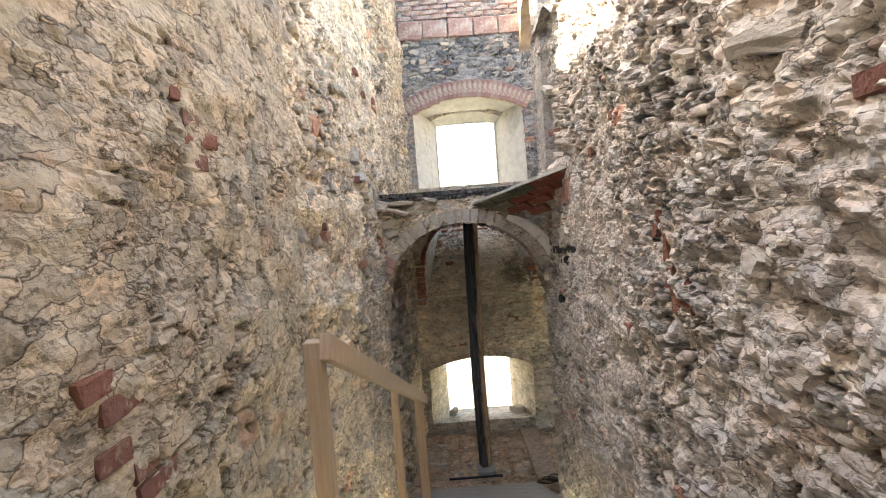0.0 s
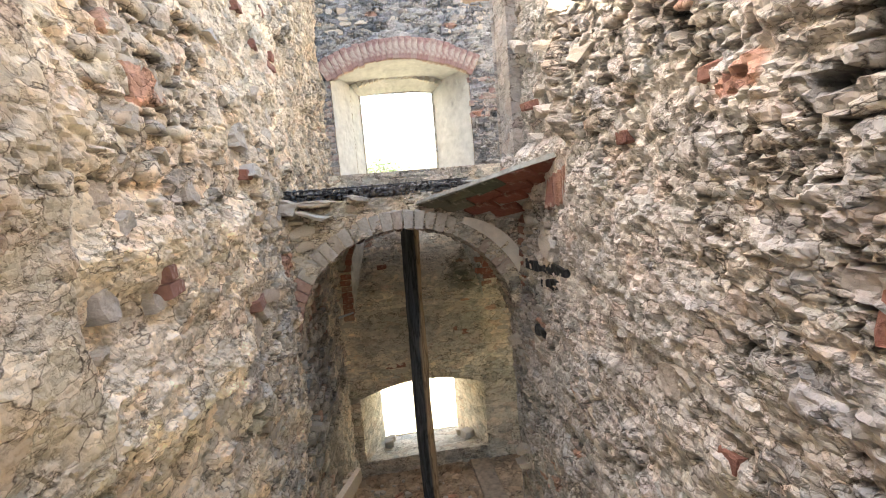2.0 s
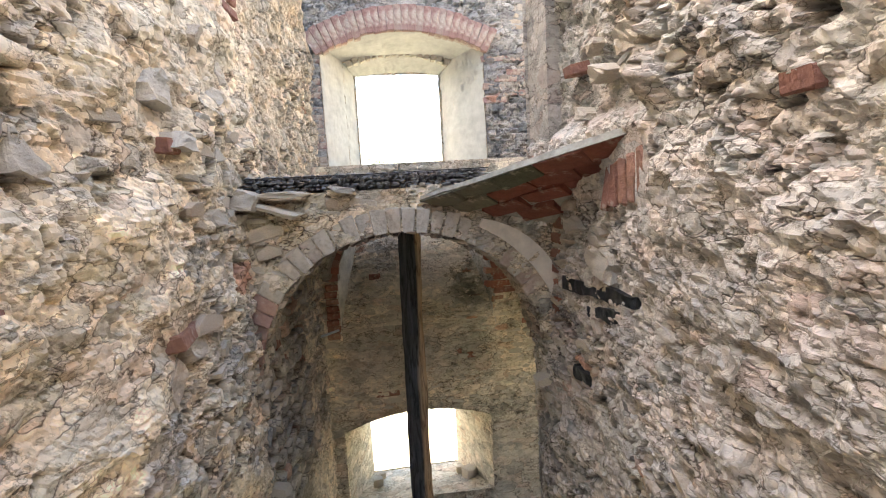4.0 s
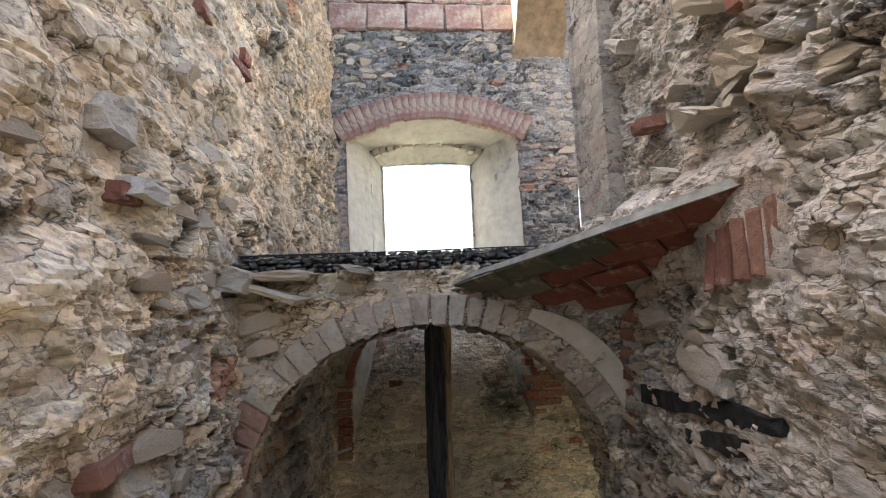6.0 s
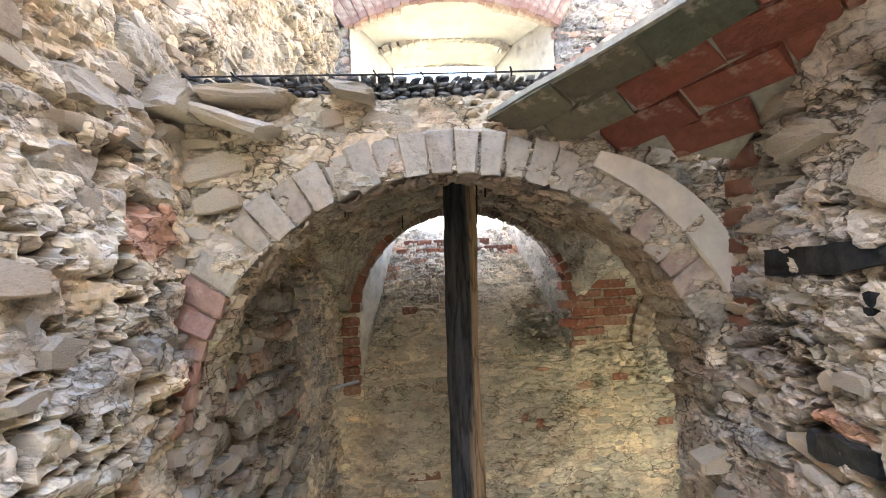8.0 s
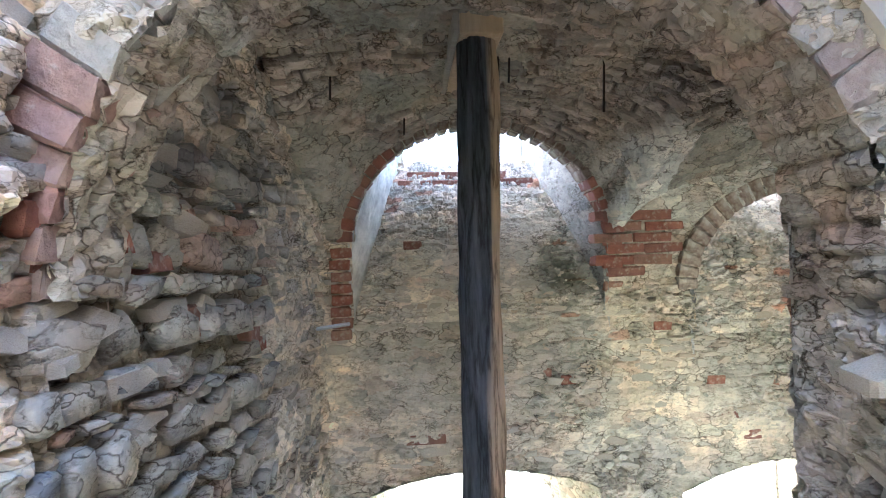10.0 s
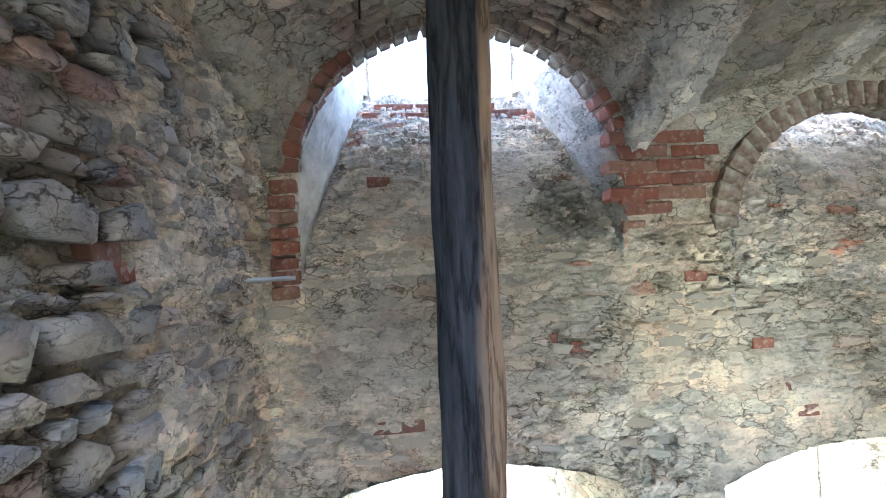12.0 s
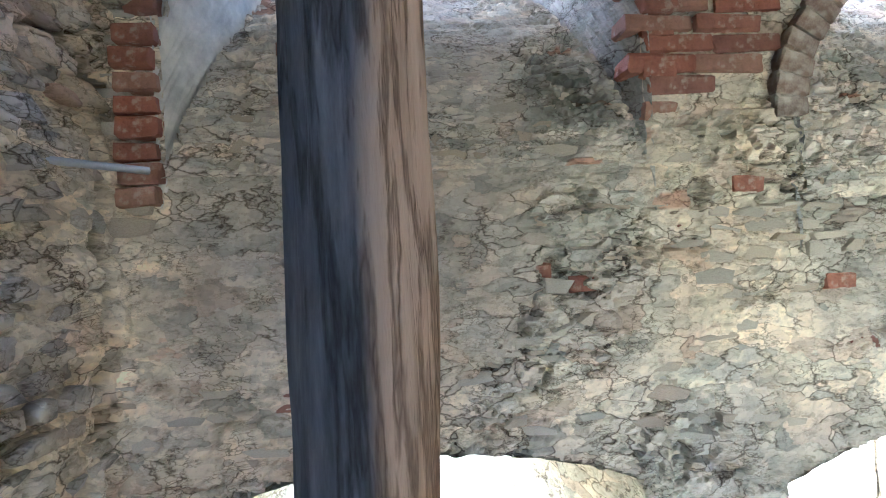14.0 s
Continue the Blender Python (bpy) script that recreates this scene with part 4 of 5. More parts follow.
def joined_stones(name, places, parent):
    """One mesh of many stones: places of (matrix 4x4, shape number, colour)."""
    vs, fs, cs, base = [], [], [], 0
    for m, k, col in places:
        v, f = STONE_ARRAYS[k]
        vs.append(v @ m[:3, :3].T + m[:3, 3])
        fs.append(f + base)
        cs.append(np.tile([*col, 1.0], (len(v), 1)))
        base += len(v)
    v, f, cc = np.concatenate(vs), np.concatenate(fs), np.concatenate(cs)
    me = bpy.data.meshes.new(name)
    me.vertices.add(len(v))
    me.vertices.foreach_set("co", v.astype(np.float32).ravel())
    me.loops.add(f.size)
    me.loops.foreach_set("vertex_index", f.astype(np.int32).ravel())
    me.polygons.add(len(f))
    me.polygons.foreach_set("loop_start", np.arange(0, f.size, 3, dtype=np.int32))
    at = me.color_attributes.new("stone_colour", 'FLOAT_COLOR', 'POINT')
    at.data.foreach_set("color", cc.astype(np.float32).ravel())
    me.update(calc_edges=True)
    me.materials.append(MASONRY)
    ob = new(name, me)
    ob.parent = parent
    return tagged(ob, "many small rubble stones bedded in the wall", kind="stuff")


def frame_of(pos, eu, ev, en, size, roll=0.0, lean=(0.0, 0.0)):
    """The matrix of a piece whose width, height and depth lie along eu, ev, en."""
    m = np.eye(4)
    m[:3, 0], m[:3, 1], m[:3, 2], m[:3, 3] = eu, ev, en, pos
    r = np.array(Euler((lean[0], lean[1], roll)).to_matrix())
    m[:3, :3] = m[:3, :3] @ r @ np.diag(size)
    return m


def course_stones(name, parent, length, z0, z1, place, palette, seed, near, skip=None, fill=0.6, rows=(0.045, 0.11), widths=(0.07, 0.26), proud=0.03, red=0.04, tone=1.28, tilt=0.06, cover=None):
    """Rough courses of rubble. place(s, z) -> position, width way, face way; near(pos): whether a stone is a piece of its own."""
    r = random.Random(seed)
    out, single = [], 0
    stones, mortar = palette
    up = np.array((0.0, 0.0, 1.0))
    z = z0
    while z < z1:
        hgt = r.uniform(*rows)
        s = r.uniform(-0.2, 0)
        while s < length:
            w = r.uniform(*widths) * (0.6 + hgt / rows[1] * 0.6)
            u, zz = s + w / 2, z + hgt / 2 + 0.09 * (vnoise(np.array(s * 0.8), np.array(z * 0.4), seed) - 0.5)
            s += w * r.uniform(1.0, 1.12)
            dens = fbm(np.array(u * 0.9), np.array(zz * 0.9), seed + 11, 4)
            if r.random() > fill + 1.6 * (0.5 - dens) or u < 0 or u > length:
                continue
            pos, eu, en = place(u, float(zz))
            if cover and 1 - fbm(np.array(cover[2](u, pos) * 0.9), np.array(pos[2] * 0.9), cover[0] + 11, 4) < cover[1]:
                continue
            if skip and skip(pos):
                continue
            depth = r.uniform(0.06, 0.13)
            size = (w * 0.96, hgt * r.uniform(0.75, 0.98), depth)
            p = pos + en * (proud * r.uniform(-0.9, 0.5) - depth * 0.42 + 0.004)
            m = frame_of(p, eu, up, en, size, r.gauss(0, tilt), (r.gauss(0, 0.1), r.gauss(0, 0.08)))
            k = r.randrange(len(STONE_ARRAYS))
            if single < 290 and near(pos):
                single += 1
                piece("stone", STONE_MESHES[k], parent, Matrix(m.tolist()))
                continue
            col = np.array(RED if r.random() < red else r.choice(stones)) * tone * r.uniform(0.88, 1.15)
            lime = 0.35 + 0.6 * r.random()
            out.append((m, k, col * (1 - lime) + np.array(mortar) * tone * lime))
        z += hgt * r.uniform(0.95, 1.1)
    if out:
        joined_stones(name, out, parent)


def on_line(points, bulge=0.0):
    x, y, nx, ny, s = along(points, 0.05)

    def place(u, z):
        n = np.array((np.interp(u, s, nx), np.interp(u, s, ny), 0.0))
        n /= np.linalg.norm(n)
        return np.array((np.interp(u, s, x), np.interp(u, s, y), z)) + n * bulge, np.array((n[1], -n[0], 0.0)), n

    return place, s[-1]


def on_face(x0, y):
    return lambda u, z: (np.array((x0 + u, y, z)), np.array((1.0, 0, 0)), np.array((0, -1.0, 0)))


place, length = on_line(LEFT[::-1], 0.004)
course_stones("stones", wall_left, length, -2.3, 4.3, place, WARM, 301, lambda p: 4.4 < p[1] < 6.9 and -0.2 < p[2] < 2.2,
              skip=lambda p: (p[1] < 3.2 and (p[2] > -0.1) and hash01(p[1] * 9.1, p[2] * 7.3, 3) < 0.62) or p[1] < -1, fill=0.28, cover=(3, 0.49, lambda u, p: u), proud=0.008, widths=(0.06, 0.26), rows=(0.03, 0.11), red=0.03, tone=1.4)
place, length = on_line([(-0.575, 7.3), (-0.655, 6.4), (-0.69, 5.9)], 0.0)
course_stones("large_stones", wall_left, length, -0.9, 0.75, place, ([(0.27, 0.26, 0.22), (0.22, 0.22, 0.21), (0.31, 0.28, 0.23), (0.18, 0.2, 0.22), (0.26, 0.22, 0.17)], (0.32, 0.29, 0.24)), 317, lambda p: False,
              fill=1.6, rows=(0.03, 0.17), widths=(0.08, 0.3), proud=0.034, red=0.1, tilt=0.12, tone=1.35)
left_x = [np.interp(y, [p[1] for p in LEFT], [p[0] for p in LEFT]) for y in (FAR_Y - 0.03, 7.2)] if LEFT[0][1] < LEFT[-1][1] else [np.interp(y, [p[1] for p in LEFT[::-1]], [p[0] for p in LEFT[::-1]]) for y in (FAR_Y - 0.03, 7.2)]
place, length = on_line([(left_x[0], FAR_Y - 0.03), (left_x[1], 7.2)], 0.006)
course_stones("flat_stones", wall_left, length, -1.0, 0.85, place, ([(0.38, 0.34, 0.28), (0.33, 0.31, 0.28), (0.4, 0.35, 0.28), (0.3, 0.3, 0.29)], (0.44, 0.39, 0.32)), 319, lambda p: False,
              fill=0.7, rows=(0.03, 0.12), widths=(0.07, 0.24), proud=0.022, red=0.04, tilt=0.1)
place, length = on_line(RIGHT, 0.0)
course_stones("stones", wall_right, length, -2.3, 4.1, place, GREY, 303, lambda p: 4.3 < p[1] < 6.2 and -0.2 < p[2] < 2.2,
              skip=lambda p: p[1] < -1, fill=0.3, cover=(13, 0.48, lambda u, p: u), proud=0.006, rows=(0.02, 0.075), widths=(0.04, 0.2), tilt=0.2, red=0.03, tone=1.3)


def far_skip(p):
    X, Z = np.array(p[0]), np.array(p[2])
    return bool(far_hole(X, Z)) or any(far_hole(X + dx, Z + dz) for dx in (-0.12, 0.12) for dz in (-0.07, 0.07)) or p[0] < -0.55 or (1.35 < p[0] < 2.1 and 0.1 < p[2] < 0.8)


course_stones("stones", wall_far, 4.6, -1.1, 1.6, on_face(-0.6, FAR_Y), OCHRE, 305, lambda p: p[0] < 2.6 and p[2] > -1.1, skip=far_skip, fill=0.75, cover=(43, 0.5, lambda u, p: p[0]), tone=1.4,
              rows=(0.035, 0.085), widths=(0.06, 0.22), proud=0.018, red=0.05)


def upper_skip(p):
    X, Z = np.array(p[0]), np.array(p[2])
    return any(upper_hole(X + dx, Z + dz) for dx in (-0.14, 0.14) for dz in (-0.08, 0.08)) or (p[0] < 1.6 and p[2] > 4.12) or (p[0] < 1.7 and 3.05 < p[2] < 3.55 and abs(p[0] - 0.58) < 1.05)


course_stones("stones", wall_window, 4.6, 1.6, 4.9, on_face(-0.5, WALL_Y), BLUISH, 307, lambda p: p[0] < 2.2, skip=upper_skip, fill=0.5, proud=0.02)


def arch_skip(p):
    X, Z = np.array(p[0]), np.array(p[2])
    return ((p[0] - ARCH[0]) / 1.12) ** 2 + ((p[2] - ARCH[1]) / 1.05) ** 2 < 1 and p[2] > ARCH[1] or (abs(p[0] - ARCH[0]) < 0.95 and p[2] <= ARCH[1]) or p[2] > 1.48


course_stones("stones", wall_arch, 2.1, -2.3, 1.48, on_face(-0.8, 5.98), OCHRE, 309, lambda p: True, skip=arch_skip, fill=0.7, proud=0.03)


def stone_block(parent, pos, size, turn=(0, 0, 0), k=0, name="stone"):
    m = Matrix.Translation(pos) @ Euler([math.radians(a) for a in turn]).to_matrix().to_4x4() @ Matrix.Diagonal((*size, 1))
    return piece(name, BLOCK_MESHES[k % len(BLOCK_MESHES)], parent, m)


def on_slope(cx, a, w0, w1, z0, wz):
    def place(u, z):
        q = max(0.0, (z - z0) / (wz - z0))
        f = u / 1.7
        x = (cx - a + 2 * a * f) * (1 - q) + (w0 + (w1 - w0) * f) * q
        n = np.array((0.0, -(wz - z0), 1.18 * 1.6 * q ** 0.6))
        return np.array((x, FAR_Y + 1.18 * q ** 1.6, z)), np.array((1.0, 0, 0)), n / np.linalg.norm(n)

    return place


SLATE = ([(0.42, 0.38, 0.33), (0.48, 0.43, 0.37), (0.34, 0.32, 0.28), (0.5, 0.44, 0.36)], (0.5, 0.45, 0.38))
course_stones("stones", niche_1, 1.7, 0.0, 1.05, on_slope(*NICHE[::2], 0.0, 1.12, -0.06, 1.2), SLATE, 313, lambda p: True, fill=0.75, rows=(0.03, 0.065), widths=(0.06, 0.2), proud=0.014)
course_stones("stones", niche_2, 1.7, -0.15, 1.05, on_slope(*NICHE_2[::2], 2.3, 3.4, -0.22, 1.2), SLATE, 315, lambda p: p[0] < 3, fill=0.75, rows=(0.03, 0.065), widths=(0.06, 0.2), proud=0.014)

# larger stones that stand out of the left and right walls: turned so that the face looks into the stairwell
INTO_RIGHT, INTO_LEFT = (90, 0, 90), (90, 0, -90)
r = random.Random(5)
for y, z, w, hgt in ((5.15, 1.74, 0.26, 0.1), (5.45, 1.86, 0.3, 0.09), (5.7, 2.02, 0.26, 0.1), (5.85, 2.16, 0.24, 0.12), (5.65, 1.7, 0.28, 0.1),
                     (5.9, 1.82, 0.24, 0.09), (5.5, 2.3, 0.26, 0.1), (5.8, 2.45, 0.2, 0.09), (5.55, 1.38, 0.22, 0.1)):
    stone_block(wall_left, (-0.74 - 0.075, y, z), (w, hgt, 0.2), (90 + r.uniform(-14, 6), r.uniform(-25, 0), 90 + r.uniform(-10, 10)), r.randrange(14))
for y, z, w, hgt, d in ((5.25, 1.04, 0.36, 0.17, 0.2), (1.62, 1.78, 0.36, 0.2, 0.3), (2.2, 1.9, 0.2, 0.1, 0.2), (1.9, 1.5, 0.24, 0.07, 0.22),
                        (1.7, 1.1, 0.2, 0.09, 0.2), (1.5, 0.8, 0.26, 0.09, 0.22), (2.3, 1.2, 0.18, 0.08, 0.2), (5.6, 1.2, 0.24, 0.1, 0.22), (5.75, 0.95, 0.3, 0.06, 0.2), (5.7, 1.34, 0.24, 0.12, 0.2),
                        (4.6, 1.9, 0.3, 0.12, 0.24), (4.9, 2.1, 0.26, 0.14, 0.26), (5.2, 2.0, 0.24, 0.1, 0.24), (4.4, 2.2, 0.3, 0.14, 0.24), (5.1, 2.4, 0.24, 0.16, 0.24)):
    x = np.interp(y, [p[1] for p in RIGHT], [p[0] for p in RIGHT])
    stone_block(wall_right, (x + 0.4 * d, y, z), (w, hgt, d), (90 + r.uniform(-8, 8), r.uniform(-10, 10), -90 + r.uniform(-8, 8)), r.randrange(14))
# broad pale slabs lying flush in both walls
SLAB = piece_material("pale_slab", [(0.56, 0.49, 0.39), (0.5, 0.43, 0.33), (0.6, 0.53, 0.43), (0.47, 0.42, 0.35), (0.54, 0.44, 0.33)], grain=5, lime=0.5, relief=0.8)
SLAB_MESHES = []
for k in range(8):
    me = BLOCK_MESHES[k].copy()
    me.materials.clear()
    me.materials.append(SLAB)
    SLAB_MESHES.append(me)
for line, parent, turn, count, lift in ((LEFT, wall_left, 90, 26, -0.096), (RIGHT, wall_right, -90, 12, 0.102)):
    for k in range(count):
        y, z, w = r.uniform(3.35, 5.9), r.uniform(0.1, 2.6), r.uniform(0.1, 0.22)
        x = float(np.interp(y, [p[1] for p in line], [p[0] for p in line]))
        m = Matrix.Translation((x + lift, y, z)) @ Euler([math.radians(a) for a in (90 + r.uniform(-5, 5), r.uniform(-20, 20), turn + r.uniform(-5, 5))]).to_matrix().to_4x4() @ Matrix.Diagonal((w, w * r.uniform(0.45, 0.85), 0.2, 1))
        piece("stone", SLAB_MESHES[k % 8], parent, m)
# corbel stones at the left foot of the arch
for x, z, w, hgt, d, k in ((-0.52, 1.385, 0.34, 0.09, 0.3, 3), (-0.68, 1.46, 0.2, 0.12, 0.34, 4), (-0.72, 1.33, 0.16, 0.1, 0.26, 6), (-0.46, 1.475, 0.36, 0.05, 0.26, 8), (-0.1, 1.49, 0.3, 0.04, 0.2, 9)):
    stone_block(wall_arch, (x, 5.98, z), (w, hgt, d), (90, r.uniform(-4, 12), 0), k)

# ---- brickwork ----
LONG = brick_meshes((0.275, 0.12, 0.066), BRICK)
HEAD = brick_meshes((0.135, 0.12, 0.066), BRICK)
PALE_LONG = brick_meshes((0.275, 0.12, 0.066), PINK_BRICK)


def brick_patch(parent, origin, way, face, rows, cols, meshes, pitch=(0.288, 0.078), ragged=0.0, seed=0, proud=0.012):
    """Courses of brick on a wall; way: along the course, face: out of the wall."""
    r = random.Random(seed)
    w, f = Vector(way).normalized(), Vector(face).normalized()
    rot = Matrix((w, -f, Vector((0, 0, 1)))).transposed().to_4x4()
    for j in range(rows):
        for i in range(cols):
            if r.random() < ragged:
                continue
            p = Vector(origin) + w * (pitch[0] * (i + 0.5 * (j % 2)) + r.uniform(-0.006, 0.006)) + Vector((0, 0, pitch[1] * j)) + f * (proud - 0.06 + r.uniform(-0.01, 0.008))
            piece("brick", r.choice(meshes), parent, Matrix.Translation(p) @ rot @ Euler((r.uniform(-.03, .03), r.uniform(-.03, .03), r.uniform(-.03, .03))).to_matrix().to_4x4())


RIGHT_WAY, TO_US = (1, 0, 0), (0, -1, 0)
# pier between the niches, left pilaster, and stray bricks
for j, (x0, n) in enumerate(((1.5, 1), (1.42, 2), (1.5, 2), (1.42, 2), (1.5, 2), (1.42, 2), (1.5, 1))):
    brick_patch(wall_far, (x0 + 0.06, FAR_Y, 0.24 + 0.078 * j), RIGHT_WAY, TO_US, 1, n, LONG, seed=j)
for j in range(5):
    brick_patch(wall_far, (1.47, FAR_Y, 0.14 + 0.156 * j), RIGHT_WAY, TO_US, 1, 1, HEAD, seed=j)
brick_patch(wall_far, (-0.4, FAR_Y - 0.03, -0.12), RIGHT_WAY, TO_US, 8, 1, HEAD, pitch=(0.02, 0.078), seed=7)
brick_patch(wall_far, (0.14, FAR_Y, -0.86), RIGHT_WAY, TO_US, 1, 1, LONG, seed=9)
brick_patch(wall_far, (1.82, FAR_Y, -0.15), RIGHT_WAY, TO_US, 1, 1, HEAD, seed=10)
for x, z in ((1.95, -0.75), (2.3, -0.8), (2.6, -0.6), (2.2, -0.55), (1.5, -0.3), (0.95, -0.45), (1.15, -0.5), (2.45, -0.95)):
    brick_patch(wall_far, (x, FAR_Y + 0.01, z), RIGHT_WAY, TO_US, 1, 1, HEAD, seed=int(x * 50))
# window wall: tall blocks, then thin courses on top
TALL = brick_meshes((0.4, 0.14, 0.29), PALE_LONG[0].materials[0])
brick_patch(wall_window, (-0.28, WALL_Y, 4.32), RIGHT_WAY, TO_US, 1, 5, TALL, pitch=(0.415, 0.3), seed=21, proud=0.03)
brick_patch(wall_window, (-0.36, WALL_Y, 4.52), RIGHT_WAY, TO_US, 6, 7, PALE_LONG, seed=22, proud=0.03)
brick_patch(wall_window, (1.62, WALL_Y, 2.42), RIGHT_WAY, TO_US, 7, 2, PALE_LONG, ragged=0.4, seed=23)
brick_patch(wall_window, (-0.42, WALL_Y, 1.75), RIGHT_WAY, TO_US, 17, 1, brick_meshes((0.135, 0.12, 0.066), PINK_BRICK), pitch=(0.02, 0.078), ragged=0.25, seed=24)
brick_patch(niche_1, (0.12, 9.18, 0.98), RIGHT_WAY, TO_US, 1, 4, LONG, seed=25, proud=0.03)
brick_patch(niche_1, (0.2, 9.27, 1.06), RIGHT_WAY, TO_US, 1, 3, LONG, seed=27, proud=0.03)
brick_patch(niche_1, (0.09, 8.62, 0.47), RIGHT_WAY, TO_US, 1, 1, HEAD, seed=26, proud=0.03)
# bricks on edge in the right wall, and stray ones in both walls
SOLDIER = brick_meshes((0.066, 0.12, 0.22), BRICK, rough=0.009)
CHIP = brick_meshes((0.062, 0.12, 0.12), BRICK, rough=0.014)
for k in range(5):
    piece("brick", SOLDIER[k], wall_right, Matrix.Translation((1.281, 4.8 + 0.082 * k, 1.5 - 0.02 * k)) @ pose(0, 0, 0, 3 * k - 4, 0, 90))
for y, z, kind in ((2.57, 1.2, 1), (2.45, 1.1, 1), (2.4, 0.95, 1), (2.36, 0.85, 1), (2.25, 0.9, 1), (2.17, 0.8, 1), (3.15, 0.54, 0), (4.5, 1.45, 1), (5.85, 1.2, 0), (5.88, 1.1, 0),
                   (5.9, 1.0, 0), (5.9, 0.9, 0), (5.92, 0.8, 0), (5.92, 0.7, 0), (5.92, 0.62, 0), (1.2, 1.58, 0), (3.9, 1.72, 0), (3.2, 1.86, 0), (5.6, 2.1, 0), (4.85, 2.3, 0)):
    x = float(np.interp(y, [p[1] for p in RIGHT], [p[0] for p in RIGHT]))
    piece("brick", (CHIP if kind else HEAD)[int(y * 37) % 5], wall_right, Matrix.Translation((x + 0.05, y, z)) @ pose(0, 0, 0, 8 * math.sin(y * 40), 0, 90 + 8 * math.sin(y * 77)))
for y, z, n in ((1.32, 0.98, 1), (1.4, 0.9, 1), (1.3, 0.78, 0), (1.42, 0.7, 0), (1.5, 0.62, 1), (1.9, 1.92, 0), (1.92, 1.84, 1), (1.92, 1.76, 0), (2.0, 1.69, 1), (1.95, 1.6, 0), (5.05, 1.72, 0), (5.9, 2.55, 0),
                (6.1, 2.6, 1), (6.0, 2.48, 0), (6.2, 2.7, 0), (5.0, 0.9, 1), (3.92, 1.23, 1), (3.86, 1.3, 0), (5.56, 0.5, 0), (5.6, 0.42, 0), (7.1, 0.1, 0), (7.16, 0.04, 0), (6.05, 0.52, 1), (6.1, 0.44, 1), (6.3, 0.48, 0), (6.42, 0.42, 0), (6.6, 0.25, 0), (6.62, 0.2, 0), (5.6, 0.62, 1), (5.65, 2.65, 0), (5.3, 2.8, 0), (6.0, 3.0, 0)):
    x = float(np.interp(y, [p[1] for p in LEFT], [p[0] for p in LEFT]))
    piece("brick", (LONG if n else HEAD)[int(y * 31) % 5], wall_left, Matrix.Translation((x - 0.04 + (0.035 if y < 3.2 else 0), y, z)) @ pose(0, 0, 0, 6 * math.sin(y * 40), 0, 90 + 6 * math.sin(y * 77)))
# small arch of bricks over the inner window frame
arch_ring(wall_window, 0.56, 1.55, 1.5, 1.5, 9.13, 0.1, 0.07, 16, brick_meshes((0.06, 0.1, 0.075), PALE_BRICK), 66, 114)

# ---- broken vault springing from the right wall ----
vA, vB, vC = Vector((0.36, 6.0, 1.395)), Vector((1.24, 5.88, 1.2)), Vector((1.25, 4.93, 1.68))
spring = empty("vault_fragment", vB, "broken brick vault springing with red and mossy tiles", "vault", kind="structure")
e1 = (vC - vA).normalized()
nrm = e1.cross(vB - vA).normalized()
if nrm.z > 0:
    nrm = -nrm
e2 = nrm.cross(e1)
if e2.dot(vB - vA) < 0:
    e2 = -e2
bm = bmesh.new()
rowsv = []
for up in (0.0, 0.045):
    grid = []
    for i in range(15):
        f = i / 14
        line = []
        for j in range(9):
            q = j / 8
            p = vA + ((vC - vA) * (1 - q) + (vB - vA) * q) * (0.02 + 0.98 * f)
            p = p - nrm * (up * (0.6 + 0.4 * f) + 0.05 * math.sin(math.pi * q) * f + 0.006 * noise.noise(p * 9))
            line.append(bm.verts.new(p))
        grid.append(line)
    rowsv.append(grid)
for i in range(14):
    for j in range(8):
        a, b2, c2, d2 = rowsv[0][i][j], rowsv[0][i + 1][j], rowsv[0][i + 1][j + 1], rowsv[0][i][j + 1]
        bm.faces.new((a, b2, c2, d2))
        a, b2, c2, d2 = rowsv[1][i][j], rowsv[1][i + 1][j], rowsv[1][i + 1][j + 1], rowsv[1][i][j + 1]
        bm.faces.new((a, d2, c2, b2))
for i in range(14):
    for j in (0, 8):
        bm.faces.new((rowsv[0][i][j], rowsv[1][i][j], rowsv[1][i + 1][j], rowsv[0][i + 1][j]))
for j in range(8):
    for i in (0, 14):
        bm.faces.new((rowsv[0][i][j], rowsv[0][i][j + 1], rowsv[1][i][j + 1], rowsv[1][i][j]))
bmesh.ops.recalc_face_normals(bm, faces=list(bm.faces))
part("mortar_bed", bm, plain_material("grey_mortar", (0.32, 0.3, 0.25), 0.95, 0, 18, 0.35), spring)
MOSSY = piece_material("mossy_brick", [(0.13, 0.135, 0.09), (0.2, 0.18, 0.13), (0.11, 0.12, 0.08)], lime=0.45)
# red tiles coloured dark: the shade of the fragment's underside is in the colour
TILE_RED = piece_material("shaded_red_tile", [(0.25, 0.09, 0.065), (0.2, 0.075, 0.055), (0.28, 0.11, 0.08)], lime=0.3)
TILE = brick_meshes((0.276, 0.134, 0.03), TILE_RED, count=9, rough=0.009)
TILE_GREY = brick_meshes((0.276, 0.134, 0.03), MOSSY, count=7, rough=0.009)
inv = spring.matrix_world.inverted()
rot = Matrix((e1, e2, nrm)).transposed().to_4x4()
